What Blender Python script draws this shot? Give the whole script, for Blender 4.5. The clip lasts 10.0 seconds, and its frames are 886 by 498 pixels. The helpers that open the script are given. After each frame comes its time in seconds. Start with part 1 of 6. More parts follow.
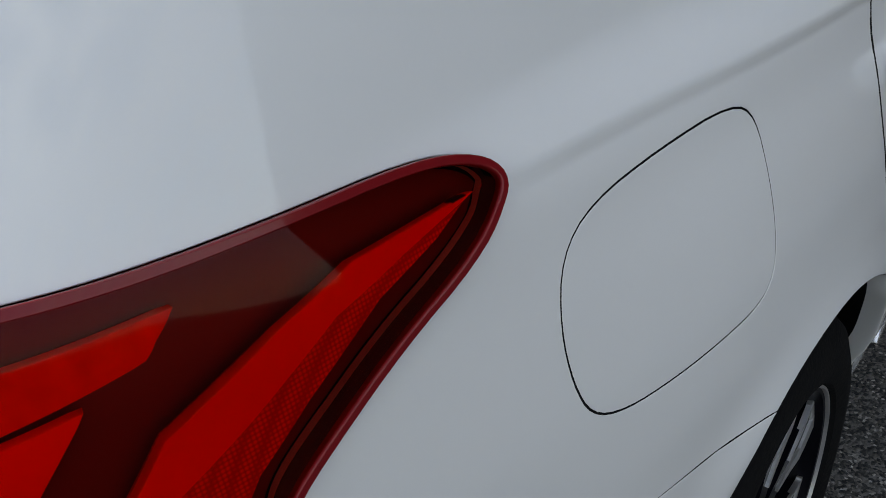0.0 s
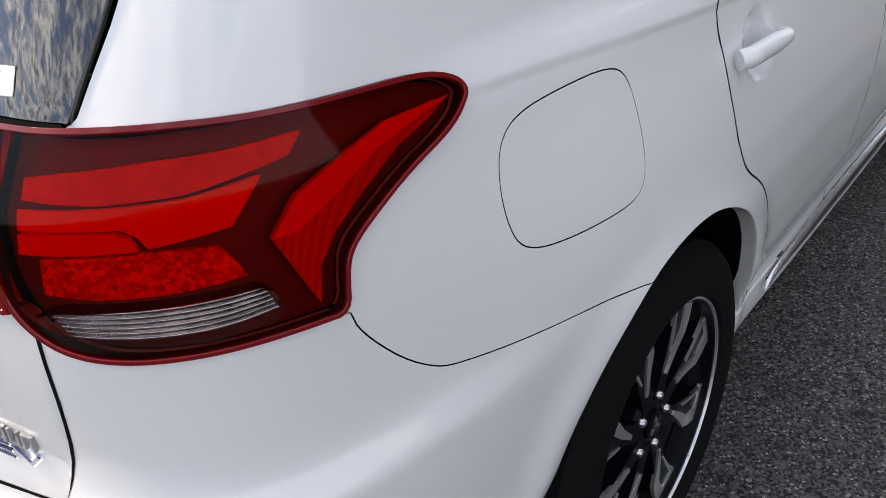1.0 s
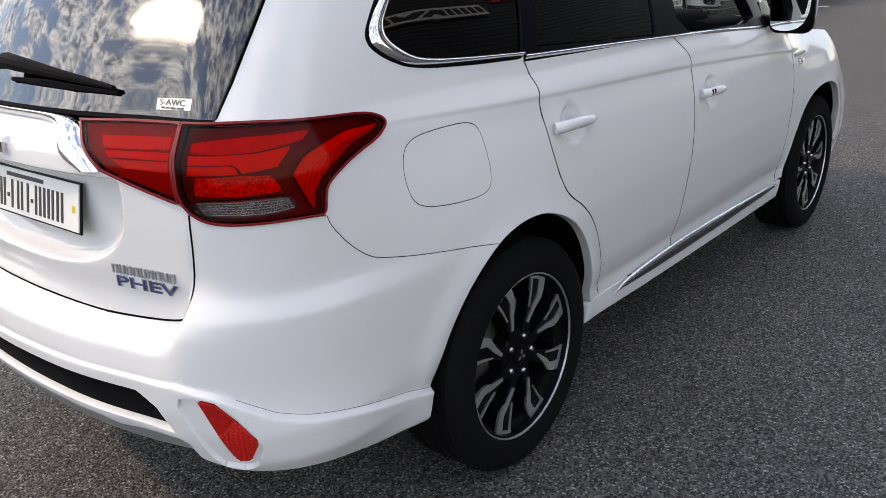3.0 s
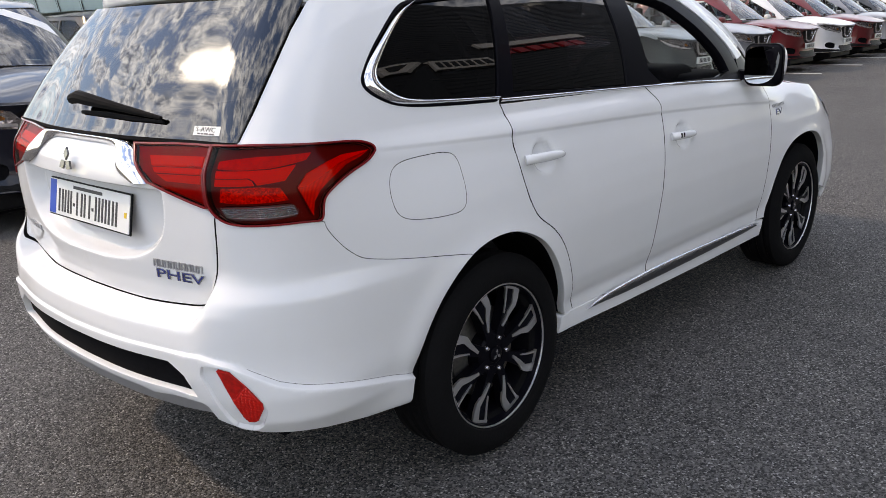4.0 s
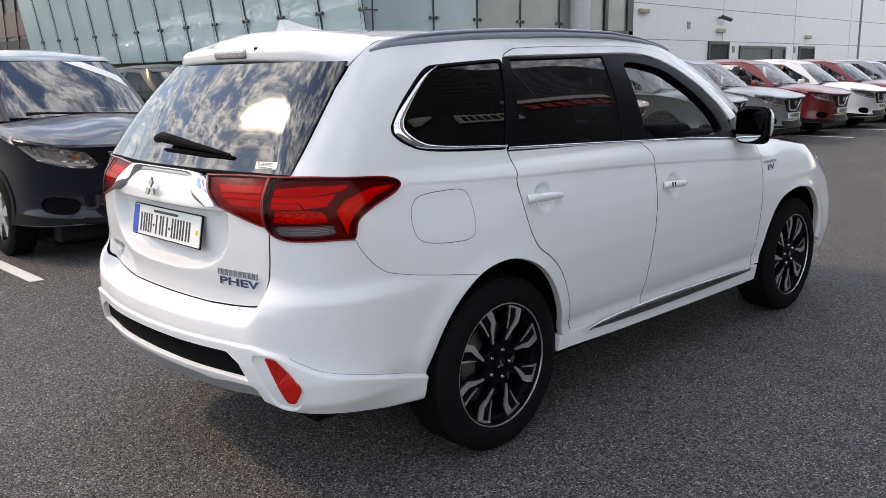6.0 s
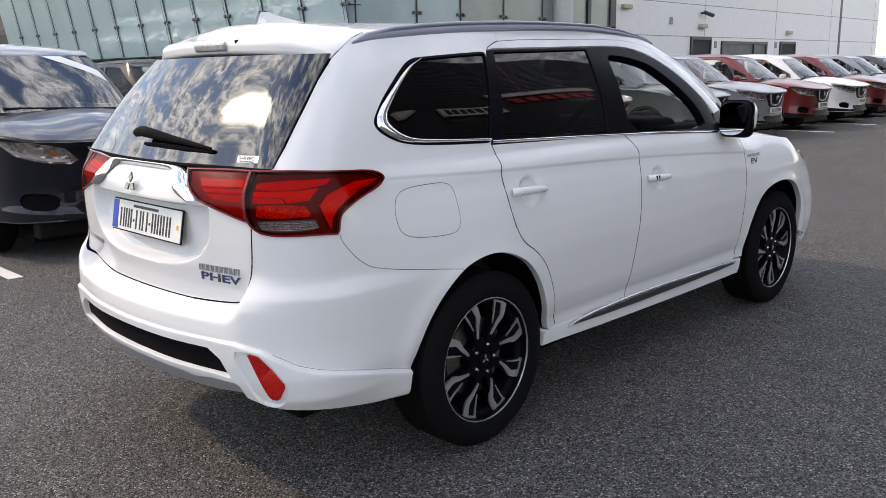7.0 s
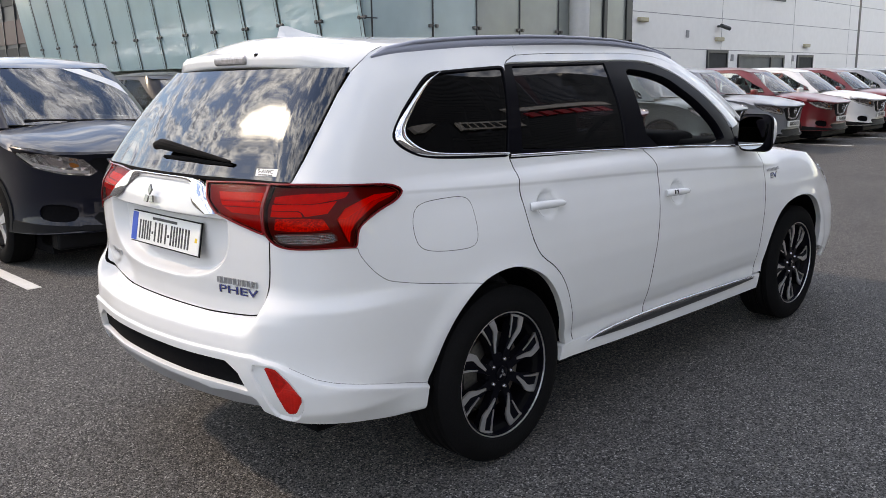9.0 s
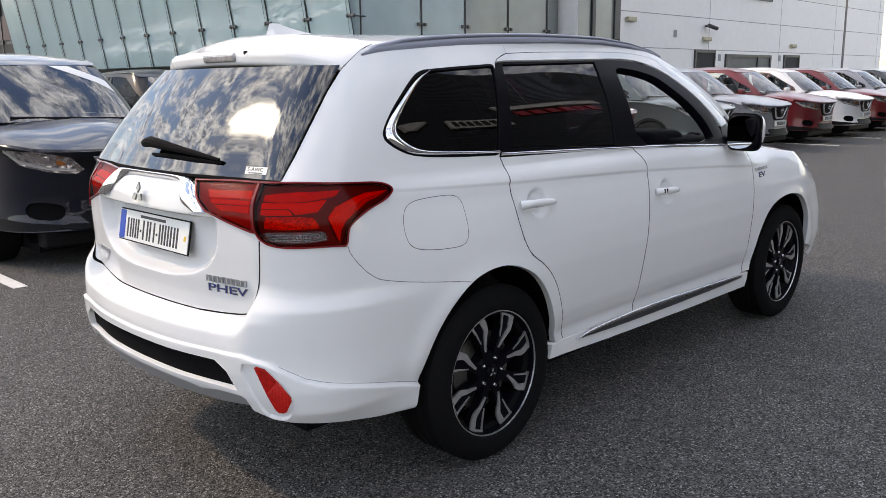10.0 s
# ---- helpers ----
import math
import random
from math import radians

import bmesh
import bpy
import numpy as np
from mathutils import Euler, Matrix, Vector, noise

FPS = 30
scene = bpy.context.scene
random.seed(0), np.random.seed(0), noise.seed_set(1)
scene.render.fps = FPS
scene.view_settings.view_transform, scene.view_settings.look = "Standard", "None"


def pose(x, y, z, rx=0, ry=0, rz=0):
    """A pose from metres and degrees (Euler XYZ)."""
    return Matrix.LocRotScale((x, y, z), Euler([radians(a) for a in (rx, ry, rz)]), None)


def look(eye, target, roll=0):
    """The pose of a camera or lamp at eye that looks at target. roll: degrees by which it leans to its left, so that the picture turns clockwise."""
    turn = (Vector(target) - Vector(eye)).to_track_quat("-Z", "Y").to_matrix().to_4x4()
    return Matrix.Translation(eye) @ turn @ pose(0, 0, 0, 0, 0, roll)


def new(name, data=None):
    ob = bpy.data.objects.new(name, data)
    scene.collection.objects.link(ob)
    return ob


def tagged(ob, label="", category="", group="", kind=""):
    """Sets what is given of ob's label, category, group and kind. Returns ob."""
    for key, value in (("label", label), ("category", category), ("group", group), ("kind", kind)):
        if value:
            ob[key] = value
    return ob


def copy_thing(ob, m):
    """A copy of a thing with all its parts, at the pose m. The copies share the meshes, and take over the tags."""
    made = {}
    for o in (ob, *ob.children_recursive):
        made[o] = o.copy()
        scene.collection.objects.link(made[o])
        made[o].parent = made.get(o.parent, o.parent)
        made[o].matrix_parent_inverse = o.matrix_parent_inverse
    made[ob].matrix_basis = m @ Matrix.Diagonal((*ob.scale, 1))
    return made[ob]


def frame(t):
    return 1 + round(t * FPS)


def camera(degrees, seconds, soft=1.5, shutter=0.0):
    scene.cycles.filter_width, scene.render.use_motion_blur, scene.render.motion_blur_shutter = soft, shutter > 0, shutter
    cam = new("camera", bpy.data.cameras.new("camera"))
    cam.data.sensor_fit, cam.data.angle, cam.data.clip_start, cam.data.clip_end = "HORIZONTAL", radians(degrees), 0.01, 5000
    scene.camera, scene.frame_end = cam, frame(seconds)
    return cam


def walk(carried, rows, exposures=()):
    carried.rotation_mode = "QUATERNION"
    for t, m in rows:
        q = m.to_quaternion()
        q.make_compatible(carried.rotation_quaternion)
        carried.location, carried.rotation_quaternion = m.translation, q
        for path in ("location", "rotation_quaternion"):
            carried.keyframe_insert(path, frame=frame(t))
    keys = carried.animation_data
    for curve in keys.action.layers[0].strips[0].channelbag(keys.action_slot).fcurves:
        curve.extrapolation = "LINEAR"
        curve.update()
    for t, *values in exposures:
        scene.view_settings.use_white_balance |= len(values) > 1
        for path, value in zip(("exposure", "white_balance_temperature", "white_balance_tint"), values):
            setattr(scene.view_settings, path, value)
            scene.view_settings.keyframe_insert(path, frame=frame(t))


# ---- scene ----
# ---- camera ----
import collections
from mathutils import geometry

cam = camera(56.3, 10.0, soft=0.85)
PATH = [
    (0, (1.061, -0.790, 1.309), (-0.025, 0.419, 0.324), -5.5),
    (0.2, (1.093, -0.841, 1.314), (0.012, 0.383, 0.344), -5.3),
    (0.5, (1.179, -0.966, 1.322), (0.072, 0.301, 0.433), -5.3),
    (0.7, (1.216, -1.022, 1.341), (0.138, 0.237, 0.414), -4.6),
    (1, (1.309, -1.106, 1.366), (0.245, 0.171, 0.447), -3.8),
    (1.5, (1.526, -1.259, 1.382), (0.383, 0.1, 0.46), -4.0),
    (2, (1.7, -1.422, 1.403), (0.509, -0.051, 0.564), -4.9),
    (2.5, (1.861, -1.619, 1.425), (0.678, -0.19, 0.678), -3.2),
    (4, (2.475, -1.996, 1.442), (1.168, -0.583, 0.899), -2.1),
    (4.5, (2.62, -2.09, 1.447), (1.275, -0.693, 0.958), -1.3),
    (5, (2.815, -2.191, 1.435), (1.438, -0.814, 0.978), -1.1),
    (5.5, (2.875, -2.264, 1.453), (1.474, -0.901, 1.028), -1.4),
    (5.7, (2.89, -2.309, 1.458), (1.489, -0.942, 1.047), -1.1),
    (7, (2.873, -2.292, 1.446), (1.508, -0.893, 1.022), -1.0),
    (7.5, (2.868, -2.292, 1.45), (1.498, -0.894, 1.042), -0.9),
    (8, (2.858, -2.29, 1.45), (1.479, -0.895, 1.059), -0.9),
    (8.5, (2.855, -2.29, 1.449), (1.468, -0.906, 1.051), -0.9),
    (9, (2.859, -2.293, 1.451), (1.465, -0.914, 1.056), -0.9),
    (9.5, (2.856, -2.295, 1.451), (1.485, -0.891, 1.066), -0.7),
    (10, (2.849, -2.294, 1.449), (1.476, -0.896, 1.051), -0.7),
]
walk(cam, [(t, look(eye, target, roll)) for t, eye, target, roll in PATH], exposures=[(0, 1.18, 12500, 14), (0.5, 1.43, 12700, 17), (1.0, 1.61, 12900, 21), (10, 1.58, 12800, 20)])

# ---- sky and sun ----
SUN = Vector((-0.665, -0.355, 0.655)).normalized()
world = bpy.data.worlds.new("sky")
world.use_nodes = True
scene.world = world
wn, wl = world.node_tree.nodes, world.node_tree.links
wn.clear()


def wnode(kind, **sets):
    n = wn.new(kind)
    for key, value in sets.items():
        n.inputs[key].default_value = value
    return n


sky = wn.new("ShaderNodeTexSky")
sky.sky_type, sky.sun_disc = "NISHITA", False
sky.sun_elevation = math.asin(SUN.z)
sky.sun_rotation = math.atan2(SUN.x, SUN.y)
sky.air_density, sky.dust_density = 1.3, 0.15
coord = wn.new("ShaderNodeTexCoord")
# clouds lie on a flat layer: the direction divided by its height
split = wn.new("ShaderNodeSeparateXYZ")
wl.new(coord.outputs["Generated"], split.inputs[0])
lift = wn.new("ShaderNodeMath")
lift.operation = "ADD"
lift.inputs[1].default_value = 0.12
wl.new(split.outputs["Z"], lift.inputs[0])
flat = wn.new("ShaderNodeVectorMath")
flat.operation = "DIVIDE"
both = wn.new("ShaderNodeCombineXYZ")
for k in range(3):
    wl.new(lift.outputs[0], both.inputs[k])
wl.new(coord.outputs["Generated"], flat.inputs[0])
wl.new(both.outputs[0], flat.inputs[1])
puff = wnode("ShaderNodeTexNoise", Scale=5.5, Detail=10.0, Roughness=0.62, Distortion=0.12)
wl.new(flat.outputs[0], puff.inputs["Vector"])
cover = wn.new("ShaderNodeValToRGB")
cover.color_ramp.elements[0].position, cover.color_ramp.elements[1].position = 0.43, 0.57
wl.new(puff.outputs["Fac"], cover.inputs["Fac"])
# clouds glow more towards the sun
toward = wn.new("ShaderNodeVectorMath")
toward.operation = "DOT_PRODUCT"
toward.inputs[1].default_value = SUN
wl.new(coord.outputs["Generated"], toward.inputs[0])
gleam = wn.new("ShaderNodeValToRGB")
gleam.color_ramp.elements[0].position, gleam.color_ramp.elements[0].color = 0.2, (3.1, 4.3, 6.35, 1)
gleam.color_ramp.elements[1].position, gleam.color_ramp.elements[1].color = 1.0, (52, 63, 76, 1)
e = gleam.color_ramp.elements.new(0.90)
e.color = (4.4, 6.0, 8.5, 1)
e = gleam.color_ramp.elements.new(0.9958)
e.color = (7.0, 9.2, 12.4, 1)
wl.new(toward.outputs["Value"], gleam.inputs["Fac"])
mixed = wn.new("ShaderNodeMixRGB")
glow = wn.new("ShaderNodeMapRange")
glow.inputs["From Min"].default_value, glow.inputs["From Max"].default_value = 0.9973, 0.9993
wl.new(toward.outputs["Value"], glow.inputs["Value"])
most = wn.new("ShaderNodeMath")
most.operation = "MAXIMUM"
wl.new(cover.outputs["Color"], most.inputs[0])
wl.new(glow.outputs[0], most.inputs[1])
wl.new(most.outputs[0], mixed.inputs["Fac"])
deeper = wn.new("ShaderNodeMixRGB")
deeper.blend_type = "MULTIPLY"
deeper.inputs["Fac"].default_value, deeper.inputs["Color2"].default_value = 1.0, (0.46, 0.66, 0.98, 1)
wl.new(sky.outputs["Color"], deeper.inputs["Color1"])
wl.new(deeper.outputs["Color"], mixed.inputs["Color1"])
# thick parts of the clouds are grey below
thick = wn.new("ShaderNodeValToRGB")
thick.color_ramp.elements[0].position, thick.color_ramp.elements[1].position = 0.54, 0.70
thick.color_ramp.elements[0].color, thick.color_ramp.elements[1].color = (1, 1, 1, 1), (0.25, 0.33, 0.48, 1)
wl.new(puff.outputs["Fac"], thick.inputs["Fac"])
dim = wn.new("ShaderNodeMixRGB")
dim.blend_type = "MULTIPLY"
wl.new(gleam.outputs["Color"], dim.inputs["Color1"])
wl.new(thick.outputs["Color"], dim.inputs["Color2"])
fleece = wnode("ShaderNodeTexNoise", Scale=19.0, Detail=8.0, Roughness=0.6, Distortion=0.5)
wl.new(flat.outputs[0], fleece.inputs["Vector"])
tuft = wn.new("ShaderNodeValToRGB")
tuft.color_ramp.elements[0].position, tuft.color_ramp.elements[1].position = 0.36, 0.58
tuft.color_ramp.elements[0].color, tuft.color_ramp.elements[1].color = (0.38, 0.43, 0.52, 1), (1.52, 1.53, 1.55, 1)
wl.new(fleece.outputs["Fac"], tuft.inputs["Fac"])
curd = wn.new("ShaderNodeMixRGB")
curd.blend_type = "MULTIPLY"
# next to the sun the cloud is one bright sheet
sheet = wn.new("ShaderNodeMapRange")
for key, value in (("From Min", 0.992), ("From Max", 0.9985), ("To Min", 1.0), ("To Max", 0.15)):
    sheet.inputs[key].default_value = value
wl.new(toward.outputs["Value"], sheet.inputs["Value"])
wl.new(sheet.outputs[0], curd.inputs["Fac"])
wl.new(sheet.outputs[0], dim.inputs["Fac"])
wl.new(dim.outputs["Color"], curd.inputs["Color1"])
wl.new(tuft.outputs["Color"], curd.inputs["Color2"])
wl.new(curd.outputs["Color"], mixed.inputs["Color2"])
back = wnode("ShaderNodeBackground", Strength=0.131)
wl.new(mixed.outputs["Color"], back.inputs["Color"])
wl.new(back.outputs[0], wn.new("ShaderNodeOutputWorld").inputs[0])

sun = new("sun", bpy.data.lights.new("sun", "SUN"))
sun.data.energy, sun.data.angle, sun.data.color = 0.52, radians(2.4), (1.0, 0.96, 0.9)
sun.rotation_euler = SUN.to_track_quat("Z", "Y").to_euler()
scene.view_settings.exposure = 0.6

# ---- materials ----
def material(name, colour, rough=0.5, metal=0.0, coat=0.0, vary=0.0, grain=0.0, scale=40.0, second=None, spec=0.5):
    """A painted, plastic or metal surface. vary: how far the colour wanders; grain: the fine relief; second: a colour to wander to."""
    m = bpy.data.materials.new(name)
    m.use_nodes = True
    t = m.node_tree
    b = t.nodes["Principled BSDF"]
    b.inputs["Base Color"].default_value = (*colour, 1)
    b.inputs["Roughness"].default_value, b.inputs["Metallic"].default_value = rough, metal
    b.inputs["Coat Weight"].default_value, b.inputs["Coat Roughness"].default_value = coat, 0.03
    b.inputs["Specular IOR Level"].default_value = spec
    if vary or second:
        place = t.nodes.new("ShaderNodeTexCoord")
        n1 = t.nodes.new("ShaderNodeTexNoise")
        n1.inputs["Scale"].default_value, n1.inputs["Detail"].default_value = scale, 6
        t.links.new(place.outputs["Object"], n1.inputs["Vector"])
        n2 = t.nodes.new("ShaderNodeTexNoise")
        n2.inputs["Scale"].default_value, n2.inputs["Detail"].default_value = scale / 14, 4
        t.links.new(place.outputs["Object"], n2.inputs["Vector"])
        add = t.nodes.new("ShaderNodeMath")
        t.links.new(n1.outputs["Fac"], add.inputs[0])
        t.links.new(n2.outputs["Fac"], add.inputs[1])
        ramp = t.nodes.new("ShaderNodeMapRange")
        ramp.inputs["From Min"].default_value, ramp.inputs["From Max"].default_value = 0.65, 1.35
        t.links.new(add.outputs[0], ramp.inputs["Value"])
        mix = t.nodes.new("ShaderNodeMixRGB")
        lo = second or tuple(c * (1 - vary) for c in colour)
        mix.inputs["Color1"].default_value, mix.inputs["Color2"].default_value = (*lo, 1), (*(colour if second else tuple(min(1, c * (1 + vary)) for c in colour)), 1)
        t.links.new(ramp.outputs[0], mix.inputs["Fac"])
        t.links.new(mix.outputs[0], b.inputs["Base Color"])
        r = t.nodes.new("ShaderNodeMapRange")
        r.inputs["To Min"].default_value, r.inputs["To Max"].default_value = rough * 0.8, min(1, rough * 1.2)
        t.links.new(n2.outputs["Fac"], r.inputs["Value"])
        t.links.new(r.outputs[0], b.inputs["Roughness"])
        if grain:
            bump = t.nodes.new("ShaderNodeBump")
            bump.inputs["Strength"].default_value, bump.inputs["Distance"].default_value = grain, 0.004
            t.links.new(n1.outputs["Fac"], bump.inputs["Height"])
            t.links.new(bump.outputs[0], b.inputs["Normal"])
    return m


def glass(name, tint, gloss=1.0, rough=0.0, ior=1.5, wave=0.0):
    """A thin pane: tinted see-through with a mirror gloss that grows towards the edge-on view."""
    m = bpy.data.materials.new(name)
    m.use_nodes = True
    t = m.node_tree
    t.nodes.clear()
    clear, shine, fres, mix, out = (t.nodes.new(k) for k in ("ShaderNodeBsdfTransparent", "ShaderNodeBsdfGlossy", "ShaderNodeFresnel", "ShaderNodeMixShader", "ShaderNodeOutputMaterial"))
    clear.inputs["Color"].default_value = (*tint, 1)
    shine.inputs["Roughness"].default_value, shine.inputs["Color"].default_value = rough, (gloss, gloss, gloss, 1)
    fres.inputs["IOR"].default_value = ior
    t.links.new(fres.outputs[0], mix.inputs[0])
    t.links.new(clear.outputs[0], mix.inputs[1])
    t.links.new(shine.outputs[0], mix.inputs[2])
    t.links.new(mix.outputs[0], out.inputs[0])
    if wave:
        place, n, bump = (t.nodes.new(k) for k in ("ShaderNodeTexCoord", "ShaderNodeTexNoise", "ShaderNodeBump"))
        n.inputs["Scale"].default_value = 0.6
        bump.inputs["Strength"].default_value, bump.inputs["Distance"].default_value = wave, 0.05
        t.links.new(place.outputs["Object"], n.inputs["Vector"])
        t.links.new(n.outputs["Fac"], bump.inputs["Height"])
        t.links.new(bump.outputs[0], shine.inputs["Normal"])
        t.links.new(bump.outputs[0], fres.inputs["Normal"])
    return m


WHITE = material("white_paint", (0.70, 0.71, 0.72), 0.5, coat=1.0, vary=0.012, scale=8, spec=0.1)
LINER = material("black_liner", (0.005, 0.005, 0.006), 0.85, vary=0.3, scale=60, spec=0.05)
GLOSS_BLACK = material("gloss_black", (0.0035, 0.0035, 0.0055), 0.28, coat=0.03, spec=0.05)
BLACK_PLASTIC = material("black_plastic", (0.008, 0.008, 0.009), 0.5, vary=0.25, grain=0.2, scale=500, spec=0.08)
RUBBER = material("tyre_rubber", (0.0045, 0.0045, 0.005), 0.85, vary=0.35, grain=0.3, scale=120, spec=0.1)
CHROME = material("chrome", (0.83, 0.84, 0.86), 0.06, 1.0)
ALLOY = material("machined_alloy", (0.74, 0.74, 0.75), 0.42, 1.0, vary=0.08, scale=300)
SILVER = material("silver_trim", (0.40, 0.41, 0.43), 0.4, 0.6, vary=0.05, scale=200)
STEEL = material("dull_steel", (0.20, 0.19, 0.18), 0.45, 0.9, vary=0.25, scale=90)
RAIL = material("anodised_rail", (0.27, 0.29, 0.35), 0.4, 0.2, vary=0.04, scale=150)
TINT = glass("privacy_glass", (0.022, 0.022, 0.026), ior=1.5)
SCREEN = glass("windscreen_glass", (0.52, 0.58, 0.60), ior=2.1)
CLEAR = glass("clear_glass", (0.84, 0.88, 0.87), 0.35, ior=1.45)
BACKLITE = glass("rear_glass", (0.03, 0.033, 0.036), 0.9, ior=1.9)
LENS = glass("red_lens", (1.0, 0.22, 0.17), 0.24, 0.03, ior=1.40)
LENS_CLEAR = glass("clear_lens", (0.90, 0.86, 0.86), ior=1.45)
RED_IN = material("red_reflector", (0.92, 0.045, 0.012), 0.4, vary=0.25, scale=70, spec=0.2)
RED_BRIGHT = material("bright_red_plastic", (1.0, 0.06, 0.012), 0.4, spec=0.2)
RED_DEEP = material("deep_red_housing", (0.60, 0.016, 0.014), 0.4, spec=0.2)
RED_EDGE = material("red_lens_edge", (0.20, 0.005, 0.008), 0.2, coat=0.35, spec=0.2)
GATE_RED = material("dark_red_housing", (0.42, 0.012, 0.012), 0.4, vary=0.2, scale=30)
DARK_RED = material("dark_lamp_housing", (0.085, 0.007, 0.011), 0.4)
FABRIC = material("dark_seat_cloth", (0.02, 0.02, 0.022), 0.85, vary=0.3, scale=200)
MIRROR = material("mirror_silver", (0.75, 0.77, 0.78), 0.02, 1.0)
# one lamp chrome in a lit and a shaded tone
LAMP_GREY = material("lit_lamp_chrome", (0.88, 0.86, 0.85), 0.10, 1.0, vary=0.25, scale=38)
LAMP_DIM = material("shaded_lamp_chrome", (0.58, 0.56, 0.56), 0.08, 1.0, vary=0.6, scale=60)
SATIN = material("satin_chrome", (0.78, 0.79, 0.81), 0.22, 1.0, vary=0.04, scale=150)
NUT = material("dark_nut", (0.45, 0.45, 0.46), 0.15, 1.0)


def mesh_reflector():
    """Red prismatic reflector: a fine honeycomb of dots."""
    m = material("honeycomb_reflector", (0.72, 0.02, 0.015), 0.25, 0.2, coat=0.5)
    t = m.node_tree
    place, cells, ramp = (t.nodes.new(k) for k in ("ShaderNodeTexCoord", "ShaderNodeTexVoronoi", "ShaderNodeValToRGB"))
    cells.inputs["Scale"].default_value, cells.inputs["Randomness"].default_value = 380, 0.0
    t.links.new(place.outputs["Object"], cells.inputs["Vector"])
    ramp.color_ramp.elements[0].color, ramp.color_ramp.elements[1].color = (1.0, 0.07, 0.03, 1), (0.55, 0.014, 0.010, 1)
    ramp.color_ramp.elements[0].position, ramp.color_ramp.elements[1].position = 0.25, 0.6
    t.links.new(cells.outputs["Distance"], ramp.inputs["Fac"])
    t.links.new(ramp.outputs[0], t.nodes["Principled BSDF"].inputs["Base Color"])
    return m


RED_MESH = mesh_reflector()


def facet_reflector():
    """Red reflector of small uneven facets."""
    m = material("facet_reflector", (0.9, 0.04, 0.012), 0.3, spec=0.3)
    t = m.node_tree
    place, cells, ramp = (t.nodes.new(k) for k in ("ShaderNodeTexCoord", "ShaderNodeTexVoronoi", "ShaderNodeValToRGB"))
    cells.inputs["Scale"].default_value = 210
    t.links.new(place.outputs["Object"], cells.inputs["Vector"])
    ramp.color_ramp.elements[0].color, ramp.color_ramp.elements[1].color = (0.50, 0.012, 0.006, 1), (1.0, 0.09, 0.028, 1)
    ramp.color_ramp.elements[0].position, ramp.color_ramp.elements[1].position = 0.2, 0.8
    t.links.new(cells.outputs["Color"], ramp.inputs["Fac"])
    t.links.new(ramp.outputs[0], t.nodes["Principled BSDF"].inputs["Base Color"])
    return m


RED_FACET = facet_reflector()

DARK_TRIM = material("dark_satin_trim", (0.09, 0.092, 0.10), 0.3, 0.7, vary=0.05, scale=200)

RED_RIB = material("red_ribbed_prism", (0.64, 0.012, 0.008), 0.25, coat=0.3, vary=0.2, scale=60, spec=0.3)
RED_PRISM = material("red_prism", (0.46, 0.008, 0.006), 0.3, coat=0.3, vary=0.55, scale=90, spec=0.3)

# ---- builders ----
def mesh_ob(name, verts, faces, mat, parent=None, label="", smooth=True, normals=None):
    me = bpy.data.meshes.new(name)
    me.from_pydata([tuple(v) for v in verts], [], [tuple(int(i) for i in f) for f in faces])
    me.materials.append(mat)
    me.polygons.foreach_set("use_smooth", [smooth] * len(me.polygons))
    if normals is not None:
        me.normals_split_custom_set_from_vertices([tuple(n) for n in normals])
    me.update()
    ob = new(name, me)
    ob.parent = parent
    return tagged(ob, label)


def part(name, bm, mat, parent=None, label="", smooth=False):
    """Links a bmesh as one mesh object under a thing or a part."""
    me = bpy.data.meshes.new(name)
    bm.normal_update()
    bm.to_mesh(me)
    bm.free()
    me.materials.append(mat)
    if smooth:
        me.polygons.foreach_set("use_smooth", [True] * len(me.polygons))
        me.set_sharp_from_angle(angle=radians(35))
    ob = new(name, me)
    ob.parent = parent
    return tagged(ob, label)


def thing(name, label, category, group="", at=(0, 0, 0)):
    ob = new(name)
    ob.location = at
    return tagged(ob, label, category, group)


def box(x0, x1, y0, y1, z0, z1, bevel=0.0, segments=2):
    bm = bmesh.new()
    bmesh.ops.create_cube(bm, size=1.0)
    for v in bm.verts:
        v.co = Vector(((x0 + x1) / 2 + v.co.x * (x1 - x0), (y0 + y1) / 2 + v.co.y * (y1 - y0), (z0 + z1) / 2 + v.co.z * (z1 - z0)))
    if bevel:
        bmesh.ops.bevel(bm, geom=bm.edges[:], offset=bevel, segments=segments, affect="EDGES", profile=0.5)
    return bm


def moved(bm, m):
    bmesh.ops.transform(bm, matrix=m, verts=bm.verts)
    return bm


def joined(*bms):
    out = bmesh.new()
    for b in bms:
        me = bpy.data.meshes.new("tmp")
        b.to_mesh(me)
        b.free()
        out.from_mesh(me)
        bpy.data.meshes.remove(me)
    return out


